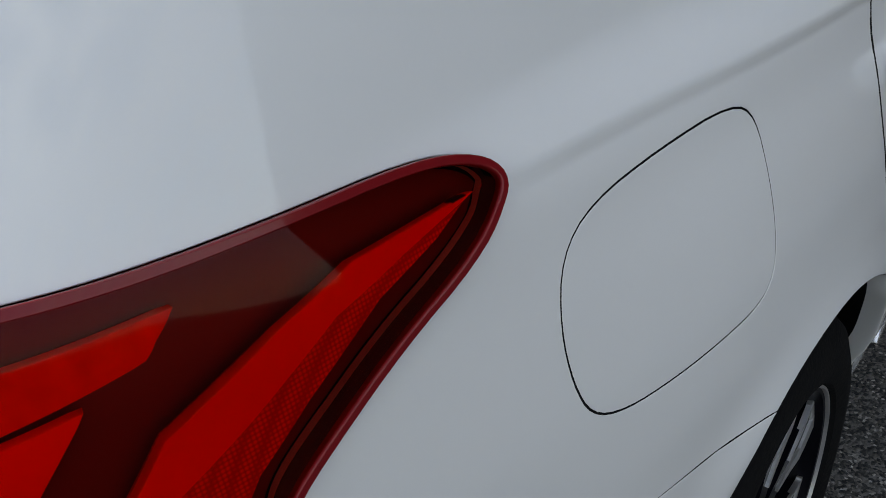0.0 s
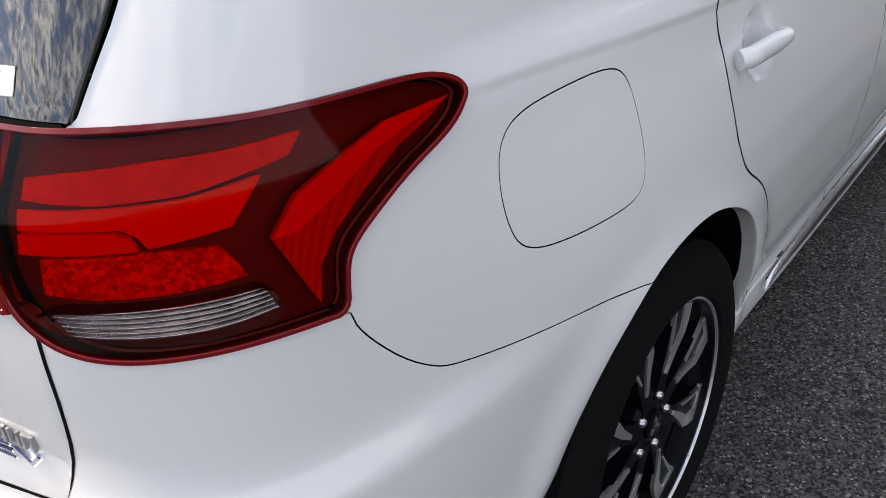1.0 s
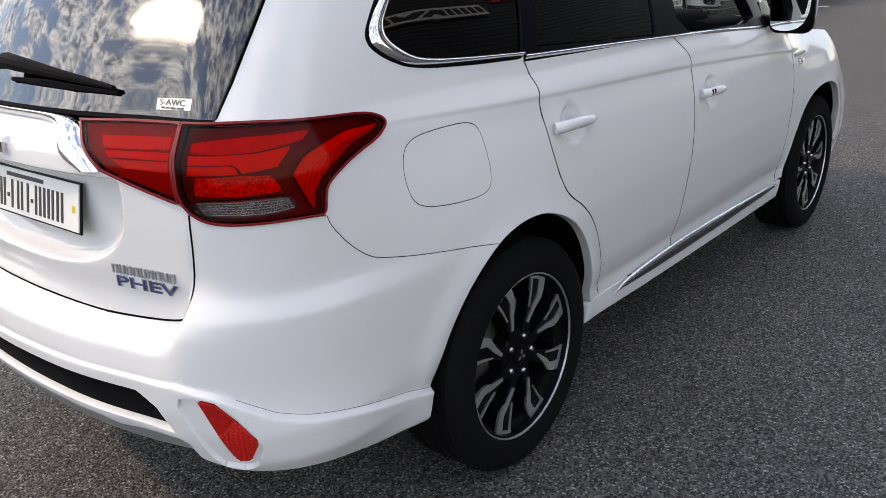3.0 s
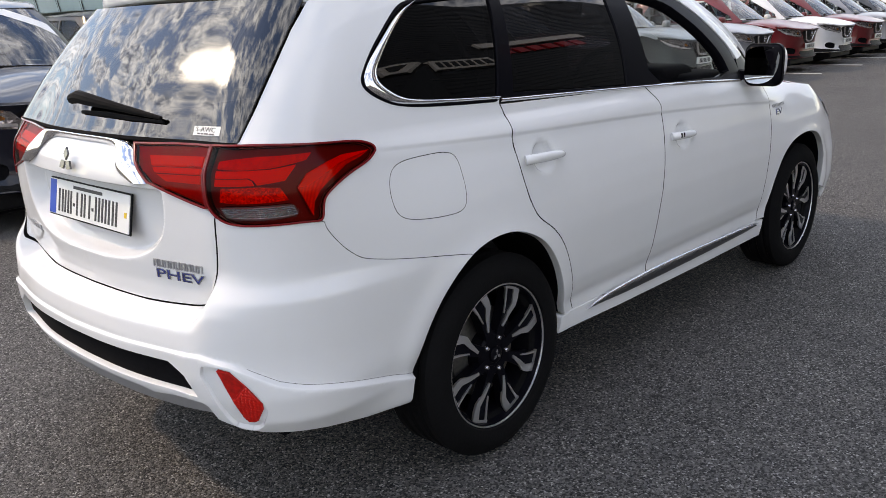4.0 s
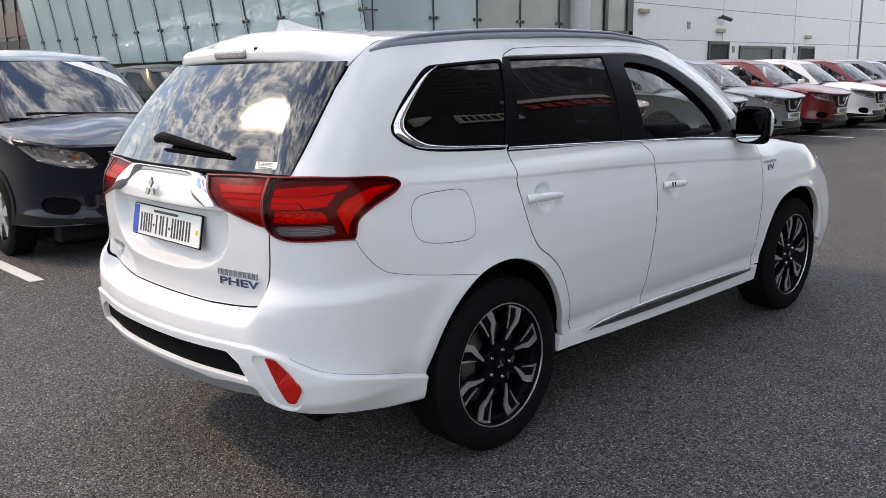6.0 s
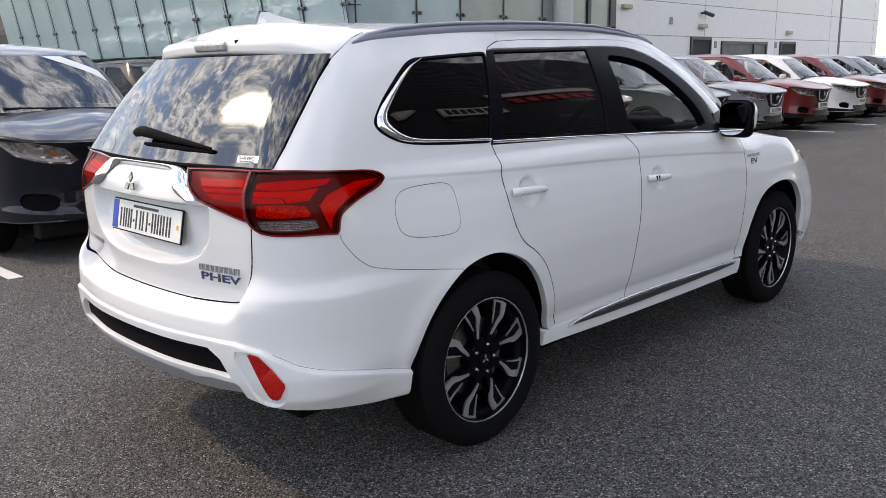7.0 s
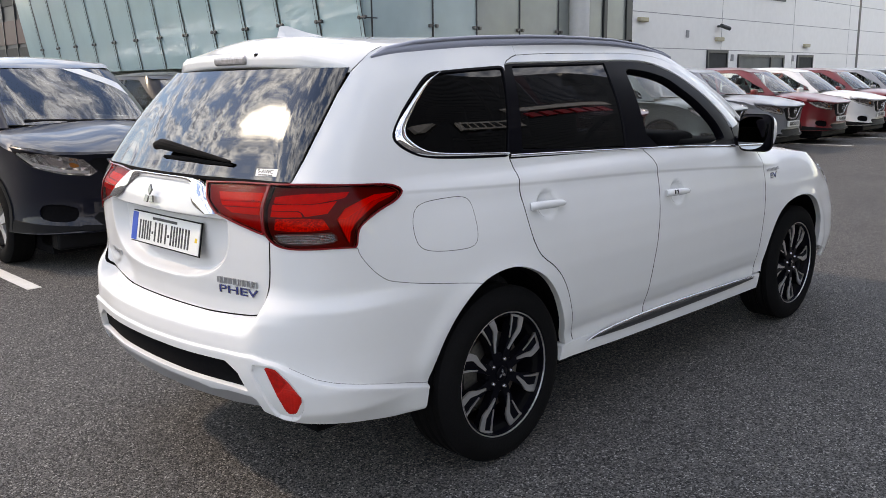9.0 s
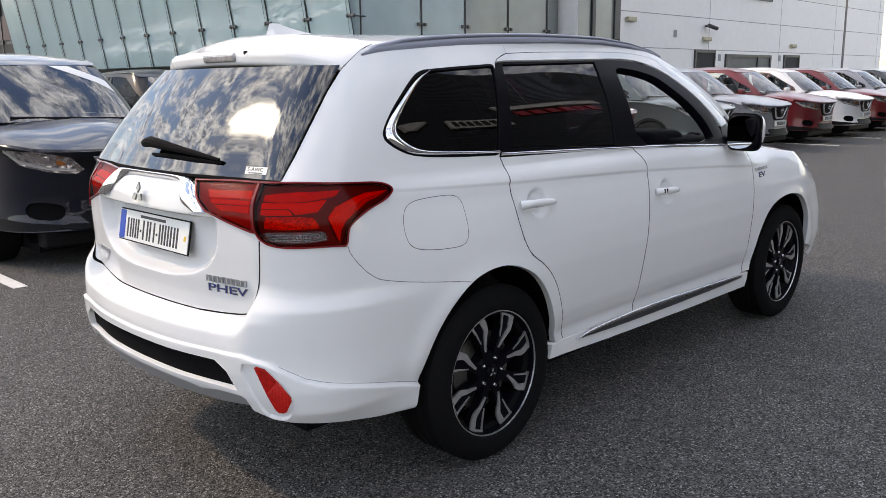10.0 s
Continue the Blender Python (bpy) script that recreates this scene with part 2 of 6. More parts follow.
def rod(points, radius, sides=8):
    """A tube through points; radius may be one number or one a point."""
    bm = bmesh.new()
    pts = [Vector(p) for p in points]
    rr = [float(r) for r in radius] if isinstance(radius, (list, tuple)) else [float(radius)] * len(pts)
    rings = []
    for i, p in enumerate(pts):
        d = (pts[min(i + 1, len(pts) - 1)] - pts[max(i - 1, 0)]).normalized()
        a = d.cross(Vector((0, 0, 1)) if abs(d.z) < 0.9 else Vector((1, 0, 0))).normalized()
        b = d.cross(a)
        rings.append([bm.verts.new(p + rr[i] * (a * math.cos(2 * math.pi * k / sides) + b * math.sin(2 * math.pi * k / sides))) for k in range(sides)])
    for r0, r1 in zip(rings, rings[1:]):
        for k in range(sides):
            bm.faces.new((r0[k], r0[(k + 1) % sides], r1[(k + 1) % sides], r1[k]))
    bm.faces.new(rings[0])
    bm.faces.new(rings[-1][::-1])
    bmesh.ops.recalc_face_normals(bm, faces=bm.faces)
    return bm


def lathe(pairs, count=48, axis="x"):
    """Turns a closed profile of (along, radius) pairs round an axis."""
    bm = bmesh.new()
    rings = []
    for k in range(count):
        c, s = math.cos(2 * math.pi * k / count), math.sin(2 * math.pi * k / count)
        rings.append([bm.verts.new((a, r * c, r * s) if axis == "x" else (r * c, r * s, a)) for a, r in pairs])
    n = len(pairs)
    for k in range(count):
        for i in range(n):
            bm.faces.new((rings[k][i], rings[k][(i + 1) % n], rings[(k + 1) % count][(i + 1) % n], rings[(k + 1) % count][i]))
    bmesh.ops.recalc_face_normals(bm, faces=bm.faces)
    return bm


def prism(points, lo, hi, bevel=0.0):
    """A flat outline (x, y) with thickness from lo to hi."""
    bm = bmesh.new()
    f = bm.faces.new([bm.verts.new((x, y, lo)) for x, y in points])
    top = bmesh.ops.extrude_face_region(bm, geom=[f])
    bmesh.ops.translate(bm, vec=(0, 0, hi - lo), verts=[v for v in top["geom"] if isinstance(v, bmesh.types.BMVert)])
    bmesh.ops.recalc_face_normals(bm, faces=bm.faces)
    if bevel:
        bmesh.ops.bevel(bm, geom=bm.edges[:], offset=bevel, segments=2, affect="EDGES")
    return bm


def chaikin(pts, times, closed):
    p = np.array(pts, float)
    for _ in range(times):
        q = np.roll(p, -1, 0) if closed else p[1:]
        a = p if closed else p[:-1]
        m = np.empty((2 * len(a), 2))
        m[0::2], m[1::2] = a * 0.75 + q * 0.25, a * 0.25 + q * 0.75
        p = m if closed else np.vstack([p[:1], m, p[-1:]])
    return p


def resample(p, gap, closed=True):
    p = np.asarray(p, float)
    q = np.vstack([p, p[:1]]) if closed else p
    out = []
    for a, b in zip(q, q[1:]):
        n = max(1, int(np.ceil(np.linalg.norm(b - a) / gap)))
        out += [a + (b - a) * k / n for k in range(n)]
    return np.array(out if closed else out + [q[-1]])


def inside(pts, loops):
    """Even-odd test of points against closed loops."""
    hit = np.zeros(len(pts), bool)
    for l in loops:
        x0, y0 = l[:, 0], l[:, 1]
        x1, y1 = np.roll(x0, -1), np.roll(y0, -1)
        for a, b, c, d in zip(x0, y0, x1, y1):
            if b != d:
                on = (b > pts[:, 1]) != (d > pts[:, 1])
                hit ^= on & (pts[:, 0] < (c - a) * (pts[:, 1] - b) / (d - b) + a)
    return hit


def area(l):
    return 0.5 * float(np.sum(l[:, 0] * np.roll(l[:, 1], -1) - np.roll(l[:, 0], -1) * l[:, 1]))


def inset(l, gap):
    """Pulls a closed loop inwards."""
    d = np.roll(l, -1, 0) - np.roll(l, 1, 0)
    n = np.stack([-d[:, 1], d[:, 0]], 1) / np.maximum(np.linalg.norm(d, axis=1), 1e-9)[:, None]
    return l + n * gap * (1 if area(l) > 0 else -1)


def patch(name, outer, mat, parent, holes=(), label="", lift=0.0, deep=0.022, gap=0.0028, cell=(0.03, 0.016), mirror=False, flip=False, fine=0.012, surface=None, bow=None, lines=()):
    """A panel cut from the skin along an outline in (s, z): triangles on the true surface, with edges turned inwards."""
    skin_of = surface or car_skin
    loops = [inset(resample(outer, fine), gap)] + [inset(resample(h, fine), -gap) for h in holes]
    extra = []
    for l in lines:
        l = resample(l, cell[0], False)
        l = l[inside(l, loops)]
        gaps = np.array([np.min(np.abs(np.vstack(loops) - q).max(1)) for q in l])
        extra.append(l[gaps > 0.003])
    allp = np.vstack(loops + extra)
    lo, hi = loops[0].min(0), loops[0].max(0)
    gx, gz = np.meshgrid(np.arange(lo[0], hi[0], cell[0]), np.arange(lo[1], hi[1], cell[1]), indexing="ij")
    gx = gx + (np.arange(gx.shape[1]) % 2) * cell[0] * 0.5
    grid = np.stack([gx.ravel(), gz.ravel()], 1)
    grid = grid[inside(grid, loops)]
    if len(grid):
        near = np.array([np.min(np.abs(allp - g).max(1)) for g in grid])
        grid = grid[near > 0.45 * min(cell)]
    edges, base = [], 0
    for l in loops:
        edges += [(base + k, base + (k + 1) % len(l)) for k in range(len(l))]
        base += len(l)
    for l in extra:
        edges += [(base + k, base + k + 1) for k in range(len(l) - 1) if np.linalg.norm(l[k + 1] - l[k]) < 2 * cell[0]]
        base += len(l)
    v, _, f, *_ = geometry.delaunay_2d_cdt([Vector(p) for p in np.vstack([allp, grid])], edges, [], 0, 1e-6)
    v = np.array([tuple(p) for p in v])
    f = np.array([t for t in f if len(t) == 3])
    f = f[inside(v[f].mean(1), loops)]
    pos, nor = skin_of(v[:, 0], v[:, 1])
    if bow is not None:
        def bowed(s, z):
            p, n = skin_of(s, z)
            return p + n * bow(s, z)[:, None]

        e = 0.0015
        a, b = bowed(v[:, 0] + e, v[:, 1]) - bowed(v[:, 0] - e, v[:, 1]), bowed(v[:, 0], v[:, 1] + e) - bowed(v[:, 0], v[:, 1] - e)
        pos, n = bowed(v[:, 0], v[:, 1]), np.cross(a, b)
        n = n / np.maximum(np.linalg.norm(n, axis=1), 1e-9)[:, None]
        nor = n * np.sign((n * nor).sum(1))[:, None]
    pos = pos + nor * lift
    # outward winding
    a, b, c = pos[f[:, 0]], pos[f[:, 1]], pos[f[:, 2]]
    turn = (np.cross(b - a, c - a) * nor[f[:, 0]]).sum(1) < 0
    f[turn] = f[turn][:, ::-1]
    verts, norms, faces = list(pos), list(nor), [tuple(t) for t in f]
    count = collections.Counter()
    for t in faces:
        for i in range(3):
            count[(t[i], t[(i + 1) % 3])] += 1
    rim = [e for e in count if (e[1], e[0]) not in count]
    if deep:
        out = {}
        for i, j in rim:
            d = pos[j] - pos[i]
            side = np.cross(d, nor[i])
            side = side / max(np.linalg.norm(side), 1e-9)
            out[i] = out.get(i, 0) + side
            out[j] = out.get(j, 0) + side
        ring = {}
        for i, o in out.items():
            o = o / max(np.linalg.norm(o), 1e-9)
            ring[i] = len(verts)
            verts += [pos[i] + o * 0.0008 - nor[i] * 0.0012, pos[i] + o * 0.0010 - nor[i] * deep]
            norms += [nor[i] * 0.35 + o, o]
        for i, j in rim:
            p, q = ring[i], ring[j]
            faces += [(i, p, q, j), (p, p + 1, q + 1, q)]
    verts, norms = np.array(verts), np.array(norms)
    if mirror:
        verts, norms, faces = verts * [-1, 1, 1], norms * [-1, 1, 1], [t[::-1] for t in faces]
    return mesh_ob(name, verts, faces, mat, parent, label, True, norms)


def grid_ob(name, fn, us, vs, mat, parent=None, label="", closed=False, flip=False):
    """A smooth sheet through fn(u, v)."""
    n, m = len(us), len(vs)
    verts = [fn(u, v) for u in us for v in vs]
    faces = []
    for i in range(n - 1):
        for j in range(m - 1 + closed):
            q = (i * m + j, i * m + (j + 1) % m, (i + 1) * m + (j + 1) % m, (i + 1) * m + j)
            faces.append(q[::-1] if flip else q)
    return mesh_ob(name, verts, faces, mat, parent, label)


# ---- the white car's skin: a point for each way along its outline (s) and height (z) ----
def spline(knots):
    """Plan points and the way along them in chord length."""
    k = np.array(knots, float)
    u = np.r_[0, np.cumsum(np.linalg.norm(np.diff(k, axis=0), axis=1))]
    return u, k


def natural(u, k, at):
    n, h = len(u), np.diff(u)
    a, r = np.zeros((n, n)), np.zeros((n, k.shape[1]))
    a[0, 0] = a[-1, -1] = 1
    for i in range(1, n - 1):
        a[i, i - 1 : i + 2] = h[i - 1], 2 * (h[i - 1] + h[i]), h[i]
        r[i] = 6 * ((k[i + 1] - k[i]) / h[i] - (k[i] - k[i - 1]) / h[i - 1])
    m = np.linalg.solve(a, r)
    j = np.clip(np.searchsorted(u, at) - 1, 0, n - 2)
    p, q, w = (u[j + 1] - at)[:, None], (at - u[j])[:, None], h[j][:, None]
    return (m[j] * p**3 + m[j + 1] * q**3) / (6 * w) + (k[j] / w - m[j] * w / 6) * p + (k[j + 1] / w - m[j + 1] * w / 6) * q


def profile(pairs, blur, lo=0.0, hi=1.9):
    """A curve of offsets over height, rounded by blur metres."""
    z = np.arange(lo - 0.2, hi + 0.2, 0.002)
    v = np.interp(z, [p[0] for p in pairs], [p[1] for p in pairs])
    k = np.exp(-0.5 * (np.arange(-60, 61) * 0.002 / blur) ** 2)
    v = np.convolve(np.pad(v, 60, "edge"), k / k.sum(), "valid")
    return lambda at: np.interp(at, z, v)


def step(a, b, v):
    w = np.clip((np.asarray(v, float) - a) / (b - a), 0, 1)
    return w * w * (3 - 2 * w)


# plan of the body at 0.9 m, from the middle of the tail round the right side to the nose
PLAN = [(0, -0.945), (0.3, -0.928), (0.52, -0.888), (0.668, -0.848), (0.765, -0.760), (0.812, -0.63), (0.849, -0.42), (0.878, -0.2), (0.896, 0.1),
        (0.899, 0.6), (0.897, 1.4), (0.896, 2.2), (0.892, 2.75), (0.860, 3.10), (0.765, 3.37), (0.50, 3.56), (0, 3.63)]
# plan of the roof's edge at 1.58 m, knot for knot
ROOF = [(0, -0.53), (0.2, -0.52), (0.36, -0.50), (0.485, -0.465), (0.545, -0.40), (0.57, -0.31), (0.585, -0.20), (0.597, -0.06), (0.608, 0.16),
        (0.622, 0.6), (0.612, 1.15), (0.585, 1.5), (0.545, 1.60), (0.48, 1.66), (0.38, 1.70), (0.2, 1.73), (0, 1.74)]
BELT, TOP = 1.13, 1.58
_u, _k = spline(PLAN)
_t = np.linspace(0, _u[-1], 4001)
_low, _high = natural(_u, _k, _t), natural(_u, np.array(ROOF, float), _t)
_s = np.r_[0, np.cumsum(np.linalg.norm(np.diff(_low, axis=0), axis=1))]
_g = np.gradient(_low, axis=0)
_n = np.stack([_g[:, 1], -_g[:, 0]], 1) / np.linalg.norm(_g, axis=1)[:, None]
LENGTH = _s[-1]

side_cut = profile([(0.2, -0.085), (0.26, -0.06), (0.33, -0.052), (0.40, -0.053), (0.422, -0.051), (0.437, -0.041), (0.50, -0.022), (0.60, -0.008), (0.72, 0.004), (0.82, 0.003), (0.9, -0.006),
                    (0.98, -0.022), (1.03, -0.036), (1.065, -0.041), (1.085, -0.046), (1.13, -0.078), (1.18, -0.11)], 0.012)
tail_cut = profile([(0.25, -0.16), (0.33, -0.04), (0.38, 0.015), (0.45, 0.045), (0.52, 0.062), (0.60, 0.068), (0.635, 0.055), (0.66, 0.0), (0.685, -0.022),
                    (0.74, -0.018), (0.80, -0.006), (0.90, 0.0), (1.02, 0.002), (1.07, -0.008), (1.13, -0.055), (1.18, -0.10)], 0.007)
turn_cut = profile([(0.25, -0.11), (0.33, -0.04), (0.40, 0.012), (0.47, 0.026), (0.53, 0.022), (0.58, 0.021), (0.64, 0.024), (0.70, 0.025), (0.735, 0.025), (0.748, 0.018), (0.775, 0.003), (0.80, 0.0),
                    (0.92, 0.0), (1.02, -0.008), (1.08, -0.016), (1.13, -0.030), (1.18, -0.055)], 0.006)
face_cut = profile([(0.25, -0.16), (0.33, -0.04), (0.38, 0.015), (0.45, 0.045), (0.52, 0.060), (0.60, 0.066), (0.645, 0.060), (0.675, 0.046), (0.705, 0.020), (0.73, 0.002), (0.76, -0.008), (0.80, -0.006), (0.93, 0.0), (1.02, 0.002), (1.07, -0.008), (1.13, -0.055), (1.18, -0.10)], 0.007)
nose_cut = profile([(0.2, -0.08), (0.3, 0.0), (0.45, 0.035), (0.6, 0.03), (0.75, 0.0), (0.88, -0.06), (0.97, -0.16), (1.05, -0.42), (1.15, -0.8)], 0.02)
wing_cut = profile([(0.2, -0.085), (0.3, -0.05), (0.45, -0.03), (0.6, 0.0), (0.75, 0.012), (0.85, 0.005), (0.93, -0.02), (1.0, -0.06), (1.05, -0.12), (1.10, -0.25), (1.15, -0.45)], 0.014)


def s_at(y):
    """The way along the outline to the place on the right side that lies at y."""
    m = slice(np.searchsorted(_s, 0.95), np.searchsorted(_s, 5.0))
    return float(np.interp(y, _low[m, 1], _s[m]))


def outline(s, table):
    return np.stack([np.interp(s, _s, table[:, 0]), np.interp(s, _s, table[:, 1])], -1)


YB = (2.05, 2.45, 2.9, 3.3)
SB = [s_at(y) for y in YB]


def offset(s, z):
    """How far the skin stands out of the plan."""
    s, z = np.asarray(s, float), np.asarray(z, float)
    a, b = step(0.52, 0.80, s), step(0.86, 1.35, s)
    # the bumper stands proud of the tailgate: a ridge runs below the gate and turns up beside it
    ridge = np.interp(s, [0.0, 0.50, 0.545, 0.580, 0.605, 0.622, 0.632, 0.640], [0.640, 0.644, 0.655, 0.685, 0.725, 0.780, 0.86, 1.2])
    steep = np.interp(s, [0.0, 0.50, 0.545, 0.580, 0.605, 0.622, 0.632], [0.0, 0.1, 0.5, 1.0, 2.2, 4.0, 8.0])
    w = step(0.0, 1.0, (z - ridge) / (0.030 * np.sqrt(1 + steep**2)))
    # the ridge climbs to the gate's lower corner and goes on round the bumper
    zf = z - 0.052 * step(0.545, 0.625, s) * step(0.55, 0.70, z) * step(0.98, 0.82, z)
    d = (face_cut(zf) * (1 - w) + tail_cut(z) * w) * (1 - a) + turn_cut(z) * a * (1 - b) + side_cut(z) * b * a
    c, e = step(SB[0], SB[1], s), step(SB[2] - 0.1, SB[3], s)
    d = d * (1 - c) + c * (wing_cut(z) * (1 - e) + nose_cut(z) * e)
    y = np.interp(s, _s, _low[:, 1])
    for axle in (0.0, 2.67):
        r = np.hypot(y - axle, z - 0.355)
        near = (s > 0.9) & (s < 4.8)
        d = d + near * 0.013 * np.exp(-(((r - 0.395) / 0.05) ** 2)) * step(0.2, 0.45, z)
    # shoulder crease along the side
    zc = np.interp(s, [1.10, 1.7, 2.3, 2.63, 3.1, 3.4, 3.8], [1.096, 1.072, 1.053, 1.040, 1.016, 0.998, 0.97])
    d = d + 0.0045 * step(-0.012, 0.004, z - zc) * step(0.075, 0.004, z - zc) * step(1.05, 1.2, s) * step(4.1, 3.7, s)
    # recess of the number plate in the tailgate
    deep = np.clip(1.0 - z, 0, 1) / 0.205
    hollow = step(1.12, 0.80, (np.abs(s) / 0.435) ** 3 + deep**3) * step(1.022, 1.000, z) * (s < 0.7)
    return d - 0.052 * hollow


def skin(s, z):
    """The place on the skin at s and z (arrays)."""
    s, z = np.broadcast_arrays(np.asarray(s, float), np.asarray(z, float))
    n = outline(s, _n)
    n = n / np.linalg.norm(n, axis=-1)[..., None]
    xy = outline(s, _low) + n * offset(s, np.minimum(z, BELT))[..., None]
    g = np.clip((z - BELT) / (TOP - BELT), 0, 1.2)[..., None]
    hi = outline(s, _high)
    # front of the belt: the glass house leaves the body and runs to the windscreen
    fore = step(s_at(1.75), s_at(2.5), s)[..., None]
    base = np.where(g > 0, xy * (1 - fore) + fore * (hi * [1.22, 1.0] + [0, 0.75]), xy)
    bulge = 0.028 * np.sin(np.pi * np.clip(g, 0, 1))
    arch = fore * np.sin(np.pi * np.clip(0.12 + 0.88 * g, 0, 1)) * [0.014, 0.085]
    xy = base * (1 - g) + hi * g + n * bulge + np.where(g > 0, arch, 0)
    return np.concatenate([xy, z[..., None]], -1)


def skin_normal(s, z, e=0.002):
    a = skin(s + e, z) - skin(s - e, z)
    b = skin(s, z + e) - skin(s, z - e)
    v = np.cross(a, b)
    return v / np.maximum(np.linalg.norm(v, axis=-1), 1e-9)[..., None]


def car_skin(s, z):
    """Place and normal, with negative s for the left half of the tail."""
    s, z = np.asarray(s, float), np.asarray(z, float)
    a = np.abs(s)
    p, n = skin(a, z), skin_normal(np.maximum(a, 0.004), z)
    sign = np.where(s < 0, -1.0, 1.0)[..., None] * [1, 0, 0] + [0, 1, 1]
    return p * sign, n * sign


def pane_skin(s, z):
    """The skin with its slope taken over a wider stretch, for curved glass."""
    p, _ = car_skin(s, z)
    a = np.abs(s)
    n = skin_normal(np.maximum(a, 0.045), z, 0.04)
    n[..., 0] *= np.minimum(1, a / 0.045) * np.where(s < 0, -1.0, 1.0)
    return p, n / np.linalg.norm(n, axis=-1)[..., None]


# ---- the ground ----
def ground_material():
    m = bpy.data.materials.new("asphalt")
    m.use_nodes = True
    t = m.node_tree
    b = t.nodes["Principled BSDF"]
    place = t.nodes.new("ShaderNodeTexCoord")

    def noise_of(scale, detail=4, rough=0.6):
        n = t.nodes.new("ShaderNodeTexNoise")
        n.inputs["Scale"].default_value, n.inputs["Detail"].default_value, n.inputs["Roughness"].default_value = scale, detail, rough
        t.links.new(place.outputs["Object"], n.inputs["Vector"])
        return n

    stones = t.nodes.new("ShaderNodeTexVoronoi")
    stones.inputs["Scale"].default_value = 150
    t.links.new(place.outputs["Object"], stones.inputs["Vector"])
    fine, blotch, wide = noise_of(220, 5, 0.7), noise_of(5, 5), noise_of(0.7, 4)
    shade = t.nodes.new("ShaderNodeValToRGB")
    shade.color_ramp.elements[0].color, shade.color_ramp.elements[1].color = (0.0035, 0.0035, 0.0045, 1), (0.116, 0.113, 0.111, 1)
    shade.color_ramp.elements[0].position, shade.color_ramp.elements[1].position = 0.37, 0.67
    speck = t.nodes.new("ShaderNodeMixRGB")
    speck.inputs["Fac"].default_value = 0.4
    t.links.new(stones.outputs["Color"], speck.inputs["Color1"])
    t.links.new(fine.outputs["Fac"], speck.inputs["Color2"])
    t.links.new(speck.outputs[0], shade.inputs["Fac"])
    # scattered pale chips
    chips = t.nodes.new("ShaderNodeTexVoronoi")
    chips.inputs["Scale"].default_value = 170
    t.links.new(place.outputs["Object"], chips.inputs["Vector"])
    pick = t.nodes.new("ShaderNodeSeparateColor")
    t.links.new(chips.outputs["Color"], pick.inputs[0])
    rare = t.nodes.new("ShaderNodeMapRange")
    rare.inputs["From Min"].default_value, rare.inputs["From Max"].default_value = 0.90, 0.97
    t.links.new(pick.outputs[0], rare.inputs["Value"])
    pale = t.nodes.new("ShaderNodeMixRGB")
    pale.inputs["Color2"].default_value = (0.30, 0.295, 0.285, 1)
    t.links.new(rare.outputs[0], pale.inputs["Fac"])
    t.links.new(shade.outputs[0], pale.inputs["Color1"])
    dust = t.nodes.new("ShaderNodeMixRGB")
    dust.blend_type = "MULTIPLY"
    dust.inputs["Fac"].default_value = 1.0
    tone = t.nodes.new("ShaderNodeValToRGB")
    tone.color_ramp.elements[0].color, tone.color_ramp.elements[1].color = (0.72, 0.72, 0.73, 1), (1.22, 1.2, 1.18, 1)
    tone.color_ramp.elements[0].position, tone.color_ramp.elements[1].position = 0.3, 0.7
    add = t.nodes.new("ShaderNodeMixRGB")
    add.inputs["Fac"].default_value = 0.5
    t.links.new(blotch.outputs["Fac"], add.inputs["Color1"])
    t.links.new(wide.outputs["Fac"], add.inputs["Color2"])
    t.links.new(add.outputs[0], tone.inputs["Fac"])
    t.links.new(pale.outputs[0], dust.inputs["Color1"])
    t.links.new(tone.outputs[0], dust.inputs["Color2"])
    t.links.new(dust.outputs[0], b.inputs["Base Color"])
    b.inputs["Roughness"].default_value = 0.82
    bump = t.nodes.new("ShaderNodeBump")
    bump.inputs["Strength"].default_value, bump.inputs["Distance"].default_value = 0.9, 0.006
    dist = t.nodes.new("ShaderNodeMath")
    dist.operation = "MULTIPLY_ADD"
    dist.inputs[1].default_value = 0.4
    t.links.new(fine.outputs["Fac"], dist.inputs[0])
    inv = t.nodes.new("ShaderNodeMath")
    inv.operation = "SUBTRACT"
    inv.inputs[0].default_value = 1.0
    t.links.new(stones.outputs["Distance"], inv.inputs[1])
    t.links.new(inv.outputs[0], dist.inputs[2])
    t.links.new(dist.outputs[0], bump.inputs["Height"])
    t.links.new(bump.outputs[0], b.inputs["Normal"])
    return m


bm = bmesh.new()
bmesh.ops.create_grid(bm, x_segments=8, y_segments=8, size=700)
tagged(part("ground", bm, ground_material()), "dark grey coarse asphalt of a car park", "ground", kind="structure")

PAINT = material("road_paint", (0.62, 0.62, 0.60), 0.7, vary=0.12, grain=0.3, scale=120)
for k, y in enumerate([-0.255, 2.4, 5.0, 7.6, 10.8, 13.5, 16.2, 18.9, 21.6, 24.3]):
    tagged(part("bay_line", box(-8.6, -3.5, y - 0.05, y + 0.05, 0.0, 0.004), PAINT), "worn white painted parking bay line on asphalt", "bay line", "bay lines", "structure")

